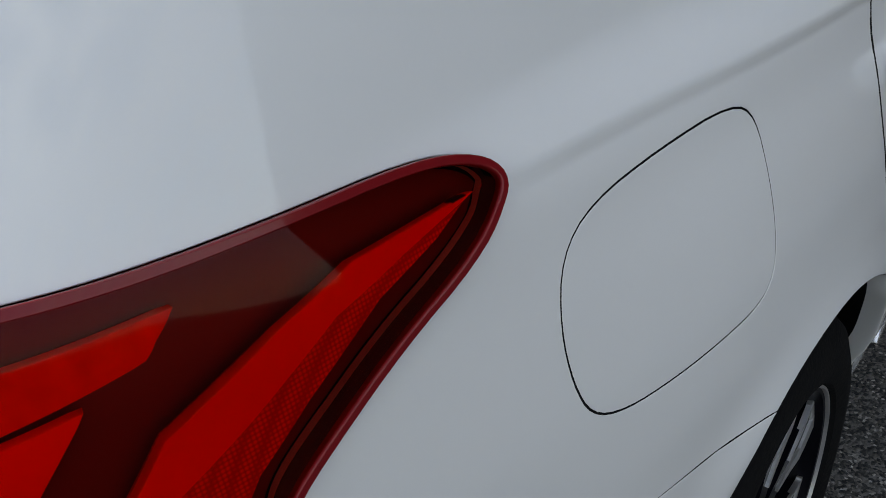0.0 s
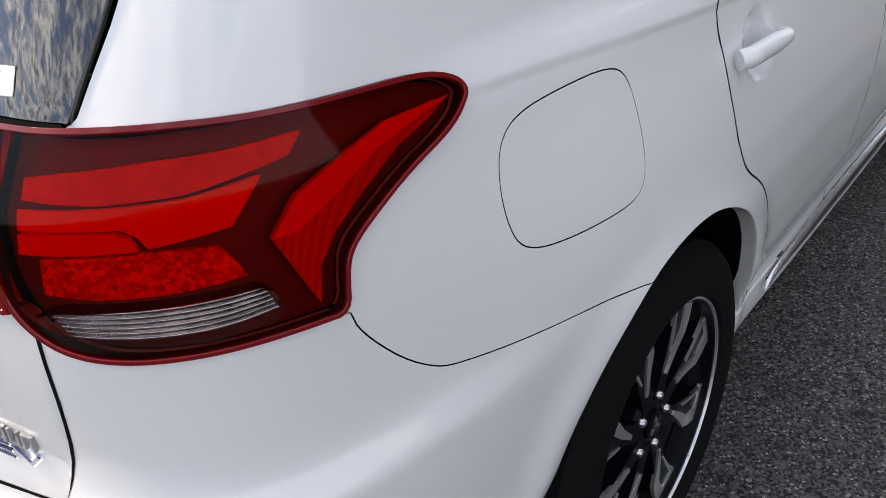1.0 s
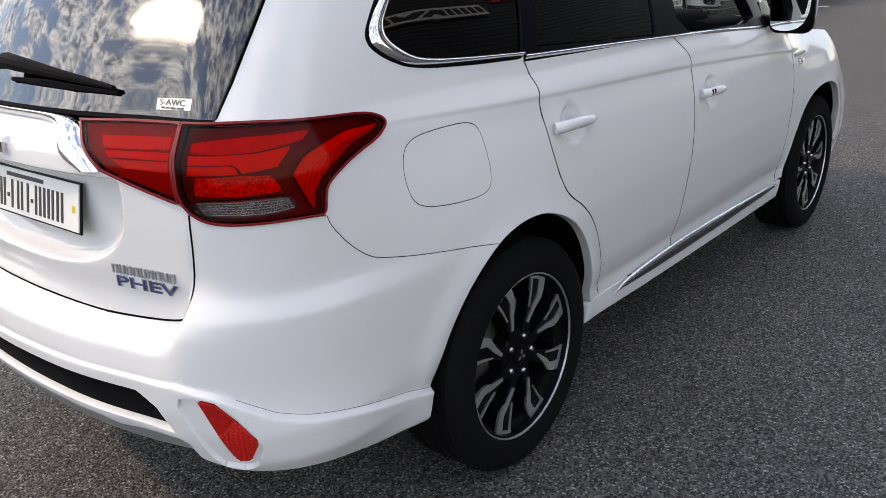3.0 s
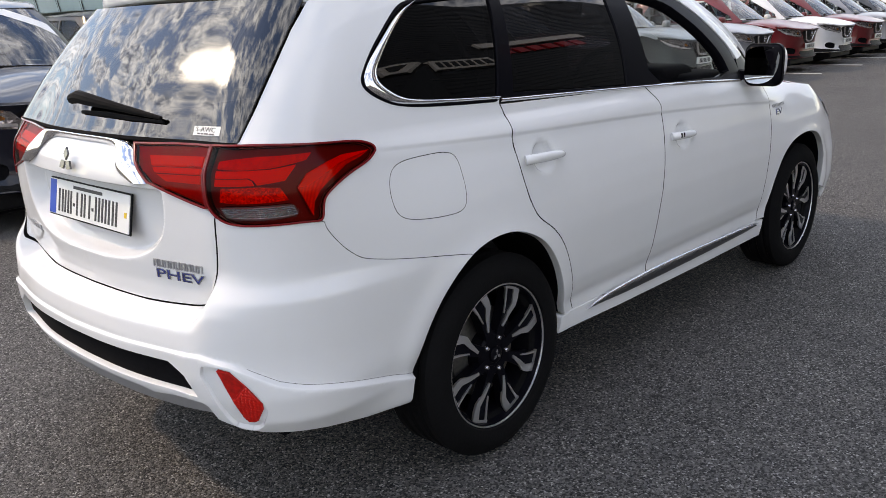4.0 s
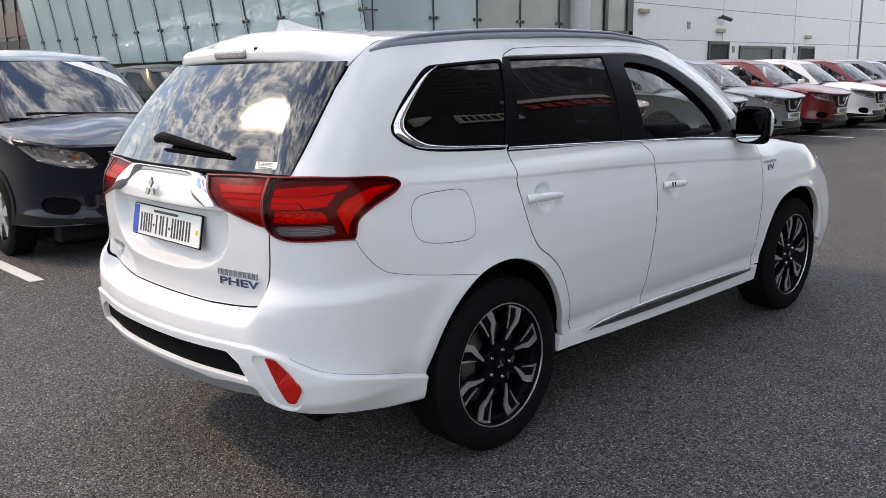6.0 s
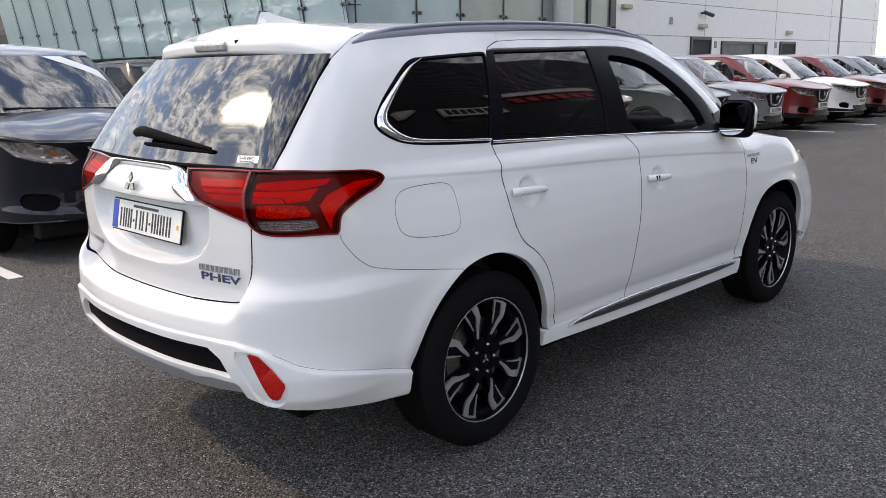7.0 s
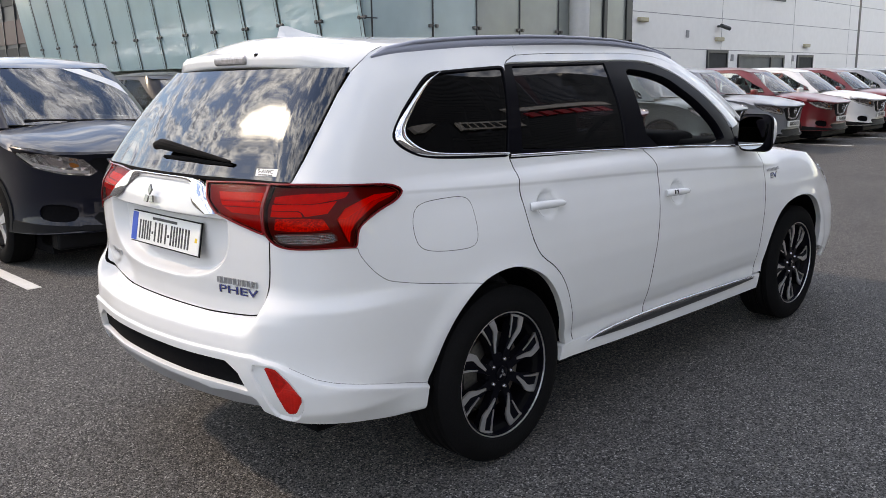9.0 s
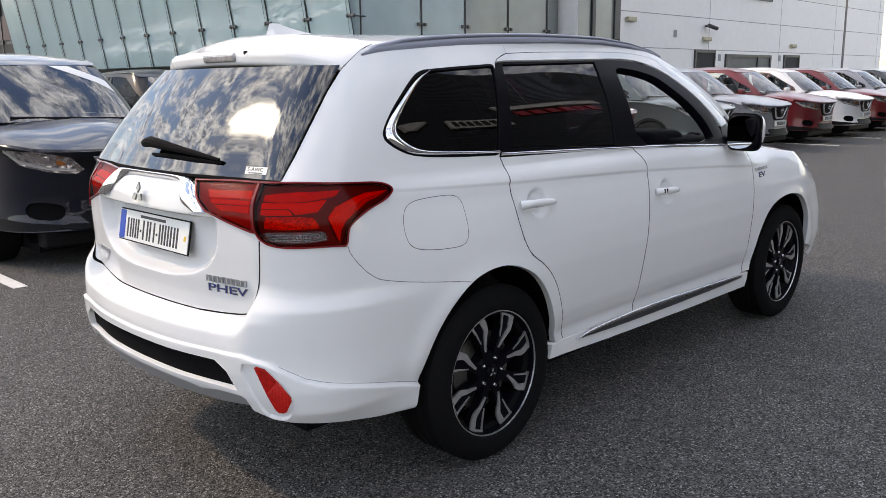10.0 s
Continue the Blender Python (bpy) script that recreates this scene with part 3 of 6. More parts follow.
# ---- the showroom building ----
def curtain_glass():
    """Pale green back-coated glass with a wavy mirror gloss."""
    m = material("green_showroom_glass", (0.275, 0.44, 0.475), 0.35, coat=1.0, vary=0.12, scale=0.7)
    t = m.node_tree
    place, n, bump = (t.nodes.new(k) for k in ("ShaderNodeTexCoord", "ShaderNodeTexNoise", "ShaderNodeBump"))
    n.inputs["Scale"].default_value, n.inputs["Detail"].default_value = 0.9, 3
    bump.inputs["Strength"].default_value, bump.inputs["Distance"].default_value = 0.25, 0.08
    t.links.new(place.outputs["Object"], n.inputs["Vector"])
    t.links.new(n.outputs["Fac"], bump.inputs["Height"])
    b = t.nodes["Principled BSDF"]
    t.links.new(bump.outputs[0], b.inputs["Coat Normal"])
    b.inputs["Coat IOR"].default_value = 1.9
    return m


CLAD = material("white_cladding", (0.86, 0.855, 0.85), 0.55, vary=0.04, scale=3)
FRAME = material("dark_frame", (0.03, 0.035, 0.04), 0.4, vary=0.1, scale=30)
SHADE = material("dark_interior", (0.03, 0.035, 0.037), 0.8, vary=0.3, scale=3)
CONCRETE = material("pale_column", (0.60, 0.61, 0.61), 0.6, vary=0.06, scale=9)
CURTAIN = curtain_glass()
GREEN = material("green_tinted_glass", (0.36, 0.49, 0.51), 0.3, coat=0.35, vary=0.15, scale=0.9)
LOBBY = material("grey_lobby_glass", (0.23, 0.26, 0.25), 0.3, coat=0.5, vary=0.25, scale=0.8)
INNER = material("showroom_interior", (0.36, 0.43, 0.42), 0.9, vary=0.25, scale=0.8)
LAMP_BEIGE = material("beige_lamp_housing", (0.45, 0.40, 0.28), 0.5)
TINT_PANEL = material("dark_glazing", (0.01, 0.012, 0.014), 0.05, coat=1.0)
XW, YC, YG = -15.5, 13.0, 26.3

showroom = thing("showroom", "car showroom with leaning green glass walls and white panels", "building", at=(XW, YC, 0))


def there(bm):
    return moved(bm, Matrix.Translation((-XW, -YC, 0)))


part("core", there(joined(box(-41.2, XW - 1.2, YC + 1.2, YG, 0, 7.9), )), INNER, showroom)
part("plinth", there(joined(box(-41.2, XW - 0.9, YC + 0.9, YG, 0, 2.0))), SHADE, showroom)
part("roof", there(box(-41.4, XW + 0.6, YC - 2.2, YG + 0.2, 8.0, 8.5, 0.03)), CLAD, showroom)
wall = part("wall", there(box(-40, XW, YG, 57.3, 0, 7.6)), CLAD, showroom, "white flat-panel wall")


def pane(a, b, lean):
    """One glass panel between two ground points, leaning outwards at the top."""
    bm = bmesh.new()
    a, b, lean = Vector(a), Vector(b), Vector(lean)
    up = Vector((0, 0, 1))
    vs = [bm.verts.new(p) for p in (a + up * 2.1, b + up * 2.1, b + up * 7.9 + lean, a + up * 7.9 + lean)]
    bm.faces.new(vs)
    return there(bm)


for k in range(13):
    x0 = XW + 0.10 - k * 1.99
    p = part("glass_panel", pane((x0 - 1.97, YC, 0), (x0 - 0.02, YC, 0), (0, -0.9, 0)), CURTAIN, showroom)
    # the second, thinner rod is no mullion: it draws a reflection's edge in the glass
    for dx, r in ((0.0, 0.015), (-0.15, 0.006)):
        part("mullion", there(rod([(x0 + dx, YC - 0.03, 2.1), (x0 + dx, YC - 0.93, 7.9)], r, 6)), FRAME, showroom)
    for z in (3.24, 5.6):
        lean = -0.9 * (z - 2.1) / 5.8
        part("glass_clamp", there(joined(box(x0 - 0.16, x0 + 0.16, YC + lean - 0.06, YC + lean - 0.03, z - 0.03, z + 0.03, 0.01), *[moved(lathe([(0.0, 0.055), (0.05, 0.055), (0.06, 0.04), (0.06, 0.0), (0.0, 0.0)], 12), Matrix.Translation((x0 + d, YC + lean - 0.02, z)) @ Matrix.Rotation(radians(-90), 4, "Z")) for d in (-0.13, 0.13)],
                                         rod([(x0, YC + lean - 0.045, z), (x0, YC + lean + 0.5, z)], 0.02, 6))), FRAME, showroom)
bm = bmesh.new()
bm.faces.new([bm.verts.new(p) for p in ((XW - 0.24, YC, 2.1), (XW, YC + 0.2, 2.1), (XW, YC + 0.2, 7.9), (XW - 0.24, YC - 0.9, 7.9))])
part("corner_panel", there(bm), GREEN, showroom)
edges = (YC + 0.2, 15.58, 17.5, 19.6, 21.7, 24.4)
for k, (y0, y1) in enumerate(zip(edges, edges[1:])):
    part("glass_panel", pane((XW, y0, 0), (XW, y1 - 0.03, 0), (0, 0, 0)), GREEN if k < 2 else LOBBY, showroom)
    part("mullion", there(rod([(XW + 0.02, y0, 2.1), (XW + 0.02, y0, 7.9)], 0.025, 6)), FRAME, showroom)
    if k:
        for d in (-0.13, 0.13):
            part("glass_clamp", there(box(XW - 0.03, XW + 0.09, y0 + d - 0.05, y0 + d + 0.05, 3.06, 3.16, 0.02)), STEEL, showroom)
part("column", there(moved(lathe([(0, 0.36), (8, 0.36), (8, 0.0), (0, 0.0)], 24, "z"), Matrix.Translation((XW + 0.25, 22.6, 0)))), CONCRETE, showroom, smooth=True)
part("entrance_frame", there(joined(box(XW - 0.1, XW + 0.08, 24.4, 24.6, 0, 7.9), box(XW - 0.1, XW + 0.08, 26.0, 26.28, 0, 7.9), box(XW - 0.1, XW + 0.08, 24.4, 26.28, 2.7, 2.95), box(XW - 0.1, XW + 0.08, 25.9, 26.0, 2.95, 7.9))), FRAME, showroom)
part("glass_panel", pane((XW, 24.6, 0), (XW, 26.0, 0), (0, 0, 0)), LOBBY, showroom)

# darker hall beyond the glass front
MAROON = material("maroon_cladding", (0.050, 0.016, 0.018), 0.5, vary=0.2, scale=2)
CHARCOAL = material("charcoal_cladding", (0.045, 0.048, 0.052), 0.5, vary=0.15, scale=2)
workshop = thing("workshop", "dark grey and maroon hall with long window bands", "building", at=(-58.0, 14.5, 0))
part("wall", box(-16, 16.5, 0, 14, 0, 8.5), CHARCOAL, workshop)
for z0, z1, mat, name in ((0.4, 1.9, SHADE, "window_band"), (2.1, 2.6, CONCRETE, "sill_band"), (2.9, 3.7, SHADE, "window_band"), (3.9, 5.2, MAROON, "cladding_band"), (6.0, 7.2, SHADE, "window_band")):
    part(name, box(-15.9, 16.3, -0.06, 0.02, z0, z1, 0.01), mat, workshop)
for k in range(16):
    part("window_bar", box(-15.5 + 2.0 * k, -15.42 + 2.0 * k, -0.10, 0.0, 0.3, 7.3), FRAME, workshop)

# joints, doors, lamps and vents of the white wall
JOINT = material("panel_joint", (0.30, 0.30, 0.31), 0.7, vary=0.1, scale=20)
for z in (2.68, 4.05, 5.4, 6.6):
    part("panel_joint", there(box(XW - 0.01, XW + 0.004, YG + 0.05, 57.25, z - 0.014, z + 0.014)), JOINT, showroom)
for k, y in enumerate((33.7, 41.4, 49.0, 56.5)):
    part("panel_joint", there(box(XW - 0.01, XW + 0.005, y - 0.014, y + 0.014, 0.1, 7.5)), JOINT, showroom)
for y0, y1, top in ((32.5, 34.2, 2.55), (42.1, 43.9, 2.45)):
    part("doorway", there(joined(box(XW - 0.02, XW + 0.03, y0, y1, 0, top))), SHADE, showroom)
    part("door_frame", there(joined(box(XW, XW + 0.08, y0 - 0.1, y1 + 0.1, top, top + 0.12), box(XW, XW + 0.08, y0 - 0.1, y0, 0, top), box(XW, XW + 0.08, y1, y1 + 0.1, 0, top))), FRAME, showroom)
part("shop_window", there(box(XW - 0.02, XW + 0.03, 35.5, 40.2, 0.6, 2.40)), material("grey_window", (0.10, 0.12, 0.13), 0.4, vary=0.3, scale=1.2, spec=0.2), showroom)
part("window_frame", there(joined(box(XW, XW + 0.09, 35.35, 40.35, 2.40, 2.52), box(XW, XW + 0.09, 35.35, 35.5, 0.6, 2.4), box(XW, XW + 0.09, 38.75, 38.9, 0.6, 2.4), box(XW, XW + 0.09, 40.2, 40.35, 0.6, 2.4))), FRAME, showroom)
for y, z in ((27.05, 3.75), (33.4, 3.15), (43.0, 3.05)):
    part("wall_lamp", there(joined(box(XW, XW + 0.16, y - 0.32, y + 0.32, z - 0.09, z + 0.08, 0.03))), LAMP_BEIGE, showroom)
part("camera_housing", there(joined(rod([(XW, 33.3, 3.7), (XW + 0.25, 33.3, 3.7)], 0.05, 8), rod([(XW + 0.22, 33.2, 3.72), (XW + 0.35, 33.75, 3.6)], 0.09, 8))), FRAME, showroom)
for y, z in ((30.65, 3.3), (34.8, 2.35), (41.5, 2.38)):
    part("wall_sign", there(box(XW, XW + 0.03, y - 0.12, y + 0.12, z - 0.15, z + 0.15)), JOINT, showroom)
part("high_window", there(joined(box(XW - 0.02, XW + 0.02, 36.4, 40.0, 5.25, 6.5))), TINT_PANEL, showroom)
part("window_frame", there(joined(box(XW, XW + 0.06, 36.25, 40.15, 5.12, 5.25), box(XW, XW + 0.06, 36.25, 36.4, 5.25, 6.5), box(XW, XW + 0.06, 38.1, 38.25, 5.25, 6.5), box(XW, XW + 0.06, 40.0, 40.15, 5.25, 6.5))), FRAME, showroom)
TIMBER = material("brown_timber", (0.16, 0.075, 0.04), 0.7, vary=0.3, scale=6)
tagged(part("fence", joined(*[box(-17.5 + k * 0.5, -17.04 + k * 0.5, 62.0, 62.05, 0.1, 1.7, 0.01) for k in range(34)]), TIMBER), "brown timber board fence behind the car park", "fence", kind="structure")
lamp_post = thing("lamp_post", "tall grey steel lamp post in the car park", "lamp post", at=(-12.35, 41.5, 0))
part("post", joined(lathe([(0, 0.09), (1.2, 0.085), (1.25, 0.055), (9, 0.04), (9, 0), (0, 0)], 14, "z")), STEEL, lamp_post, smooth=True)
part("lamp_head", box(-0.1, 0.8, -0.15, 0.15, 8.9, 9.05, 0.04), STEEL, lamp_post)

# ---- the building across the lane, seen only in the paint and glass ----
ANTHRACITE = material("anthracite_cladding", (0.016, 0.017, 0.020), 0.45, 0.2, vary=0.1, scale=4)
FASCIA = material("white_fascia", (0.7, 0.7, 0.7), 0.5, vary=0.03, scale=4)
SIGN_RED = material("red_sign", (0.55, 0.02, 0.03), 0.4)
opposite = thing("sales_hall", "anthracite ribbed sales hall with a pale fascia", "building", at=(9.0, 0, 0))
part("wall", box(0, 12, 7.5, 38, 0, 17), ANTHRACITE, opposite)
for k in range(50):
    part("rib", box(-0.025, 0.0, 7.5, 36, 3.4 + k * 0.27, 3.4 + k * 0.27 + 0.10), ANTHRACITE, opposite)
part("glazing", box(-0.03, 0.0, 8, 34, 0.2, 2.9), TINT_PANEL, opposite)
part("fascia", box(-0.22, 0.0, 7.7, 11.4, 7.0, 7.9, 0.02), FASCIA, opposite)
for k in range(7):
    part("sign_block", box(-0.26, -0.21, 8.0 + k * 0.48, 8.3 + k * 0.48, 7.2, 7.7), ANTHRACITE, opposite)
for k in range(6):
    part("sign_block", box(-0.14, -0.02, 12.6 + k * 0.8, 13.1 + k * 0.8, 8.1, 8.8), SIGN_RED, opposite)
part("fascia", box(-0.20, 0.0, 12.0, 18.0, 9.1, 9.7, 0.02), FASCIA, opposite)

# plain low walls that close the car park behind
HEDGE = material("boundary_wall", (0.22, 0.22, 0.21), 0.8, vary=0.15, scale=3)
tagged(part("wall_south", box(-60, 7.4, -34.3, -34, 0, 3.2), HEDGE), "plain grey boundary wall", "wall", kind="structure")
tagged(part("wall_west", box(-76, -75.6, -34, 12, 0, 4.0), HEDGE), "plain grey boundary wall", "wall", kind="structure")
# ---- the white car ----
car = thing("suv", "clean white five-door hybrid SUV with red tail lamps", "car")

LAMP = chaikin([(0.645, 1.140), (0.774, 1.143), (0.864, 1.138), (0.972, 1.132), (1.068, 1.126), (1.112, 1.114), (1.128, 1.099), (1.118, 1.083), (1.086, 1.064), (1.026, 1.044),
                (0.972, 1.016), (0.944, 0.996), (0.935, 0.975), (0.930, 0.932), (0.894, 0.935), (0.840, 0.937), (0.780, 0.937), (0.714, 0.938), (0.668, 0.946), (0.640, 0.962),
                (0.624, 0.980), (0.616, 1.000), (0.6125, 1.030), (0.609, 1.070), (0.6065, 1.125), (0.6065, 1.138), (0.618, 1.140)], 2, True)
LAMP_IN = [(0.6045, 1.139), (0.450, 1.137), (0.290, 1.131), (0.330, 1.085), (0.400, 1.034), (0.510, 1.006), (0.610, 0.982), (0.6185, 0.984), (0.6095, 1.04)]
SEAM = chaikin([(0.931, 0.930), (0.938, 0.905), (0.984, 0.848), (1.030, 0.812), (1.065, 0.800), (1.180, 0.776), (1.430, 0.740)], 2, False)
DOOR_R = chaikin([(1.674, 1.165), (1.690, 1.130), (1.690, 1.090), (1.680, 1.058), (1.692, 0.980), (1.710, 0.890), (1.740, 0.818), (1.775, 0.778), (1.845, 0.735), (1.920, 0.660),
                  (1.975, 0.550), (2.020, 0.430), (2.045, 0.375)], 2, False)
DOOR_M = chaikin([(2.600, 1.140), (2.650, 1.085), (2.660, 1.030), (2.635, 0.860), (2.610, 0.650), (2.595, 0.470), (2.600, 0.372)], 2, False)
DOOR_F = chaikin([(3.700, 1.060), (3.745, 1.000), (3.738, 0.900), (3.730, 0.750), (3.740, 0.550), (3.750, 0.362)], 2, False)
ARCH_R = chaikin([(1.204, 0.385), (1.218, 0.440), (1.260, 0.542), (1.315, 0.635), (1.400, 0.722), (1.490, 0.764), (1.600, 0.776), (1.700, 0.752), (1.800, 0.695), (1.885, 0.596),
                  (1.945, 0.476), (1.985, 0.372)], 2, False)
ARCH_F = chaikin([(3.828, 0.372), (3.830, 0.470), (3.865, 0.610), (3.950, 0.718), (4.080, 0.765), (4.230, 0.775), (4.380, 0.745), (4.500, 0.665), (4.580, 0.550), (4.610, 0.400)], 2, False)
DOOR_TOP = chaikin([(1.674, 1.165), (1.720, 1.320), (1.775, 1.480), (1.800, 1.525), (1.880, 1.553), (2.100, 1.562), (2.700, 1.568)], 1, False)
FUEL = chaikin([(1.165, 1.028), (1.201, 1.0495), (1.283, 1.0552), (1.387, 1.0558), (1.424, 1.034), (1.432, 0.980), (1.437, 0.930), (1.428, 0.888), (1.400, 0.873), (1.340, 0.872),
                (1.270, 0.876), (1.205, 0.886), (1.170, 0.905), (1.156, 0.940), (1.152, 0.985)], 2, True)
QUARTER = chaikin([(1.062, 1.268), (1.072, 1.310), (1.113, 1.369), (1.228, 1.460), (1.288, 1.482), (1.340, 1.486), (1.560, 1.497), (1.700, 1.503), (1.772, 1.507), (1.774, 1.490), (1.716, 1.320), (1.678, 1.200), (1.671, 1.176), (1.600, 1.179),
                   (1.450, 1.184), (1.240, 1.197), (1.137, 1.229)], 2, True)


k_arch = int(np.argmin(np.hypot(ARCH_R[:, 0] - 1.43, ARCH_R[:, 1] - 0.74)))
SEAM[-1] = ARCH_R[k_arch]


def cut(curve, lo=None, hi=None, axis=1):
    """The stretch of a curve between two heights."""
    k = np.ones(len(curve), bool)
    if lo is not None:
        k &= curve[:, axis] >= lo
    if hi is not None:
        k &= curve[:, axis] <= hi
    return curve[k]


lamp_start = int(np.argmin(np.hypot(LAMP[:, 0] - 0.70, LAMP[:, 1] - 1.143)))
lamp_turn = np.roll(LAMP, -lamp_start, 0)
lamp_end = int(np.argmin(np.hypot(lamp_turn[:, 0] - 0.931, lamp_turn[:, 1] - 0.932)))
lamp_low = int(np.argmin(np.hypot(lamp_turn[:, 0] - 0.640, lamp_turn[:, 1] - 0.966)))

quarter_panel = np.vstack([lamp_turn[: lamp_end + 1], SEAM[1:], ARCH_R[k_arch + 1 :], DOOR_R[::-1], DOOR_TOP[1:9], [(1.90, 1.556), (1.90, 1.602), (1.812, 1.599), (1.618, 1.592), (1.41, 1.581), (1.30, 1.579), (0.93, 1.579), (0.872, 1.558), (0.835, 1.525)],
                           [(0.803, 1.490), (0.775, 1.420), (0.752, 1.316), (0.728, 1.214), (0.706, 1.150)]])
half = np.vstack([lamp_turn[lamp_end : lamp_low + 1][::-1][:-1], SEAM, ARCH_R[:k_arch][::-1],
                  [(1.206, 0.306), (1.090, 0.312), (0.850, 0.352), (0.714, 0.366), (0.600, 0.398), (0.585, 0.440), (0.560, 0.452)]])
gate_side = chaikin([(0.300, 0.684), (0.430, 0.688), (0.540, 0.697), (0.590, 0.722), (0.614, 0.770), (0.630, 0.860), (0.636, 0.960)], 2, False)
bumper_right = np.vstack([gate_side[2:], half])
bumper = np.vstack([bumper_right, (bumper_right * [-1, 1])[::-1]])
STRIP = [(-0.470, 0.556), (-0.2, 0.554), (0.2, 0.554), (0.470, 0.556), (0.528, 0.524), (0.558, 0.465), (0.3, 0.464), (0, 0.464), (-0.3, 0.464), (-0.558, 0.465), (-0.528, 0.524)]
REFLECTOR = np.array([(0.628, 0.552), (0.634, 0.557), (0.660, 0.550), (0.696, 0.508), (0.730, 0.456), (0.730, 0.440), (0.712, 0.402), (0.700, 0.395), (0.684, 0.396), (0.674, 0.412), (0.656, 0.472), (0.638, 0.526)])


POCKET = chaikin([(0.580, 0.562), (0.638, 0.566), (0.672, 0.556), (0.738, 0.462), (0.740, 0.430), (0.718, 0.382), (0.672, 0.374), (0.640, 0.392), (0.612, 0.476)], 1, True)


def swage(s, z):
    """The bumper's skirt: the skin below the crease stands proud."""
    line = np.interp(np.abs(s), [0.0, 0.588, 0.666, 0.72, 0.774, 0.834, 0.942, 1.212], [0.585, 0.592, 0.572, 0.542, 0.512, 0.494, 0.470, 0.400])
    return (0.008 + 0.008 * step(0.45, 0.7, np.abs(s))) * step(0.003, -0.007, z - line) * step(0.30, 0.345, z + 0.02)


def dimple(s0, z0):
    return lambda s, z: -0.022 * np.exp(-(((s - s0) / 0.056) ** 2 + ((z - z0) / 0.050) ** 2) ** 4)


def ribbon(name, edge_a, edge_b, mat, parent, left=False, lift=0.0, high=0.006, rounds=2, label="", across=9):
    """A strip on the car's skin between two edges, knot for knot, with a rounded section."""
    a, b = (chaikin(e, rounds, False) for e in (edge_a, edge_b))
    k = np.linspace(0, len(a) - 1, 4 * len(a))
    a, b = (np.stack([np.interp(k, np.arange(len(e)), e[:, c]) for c in (0, 1)], 1) for e in (a, b))
    w = np.linspace(0, 1, across)
    q = a[:, None] * (1 - w)[None, :, None] + b[:, None] * w[None, :, None]
    p, n = car_skin(q[..., 0].ravel(), q[..., 1].ravel())
    p = p + n * np.tile(lift + high * np.sin(np.pi * w) ** 0.75, len(a))[:, None]
    faces = [(i * across + j, i * across + j + 1, (i + 1) * across + j + 1, (i + 1) * across + j) for i in range(len(a) - 1) for j in range(across - 1)]
    return mesh_ob(name, p * ([-1, 1, 1] if left else [1, 1, 1]), faces, mat, parent, label)


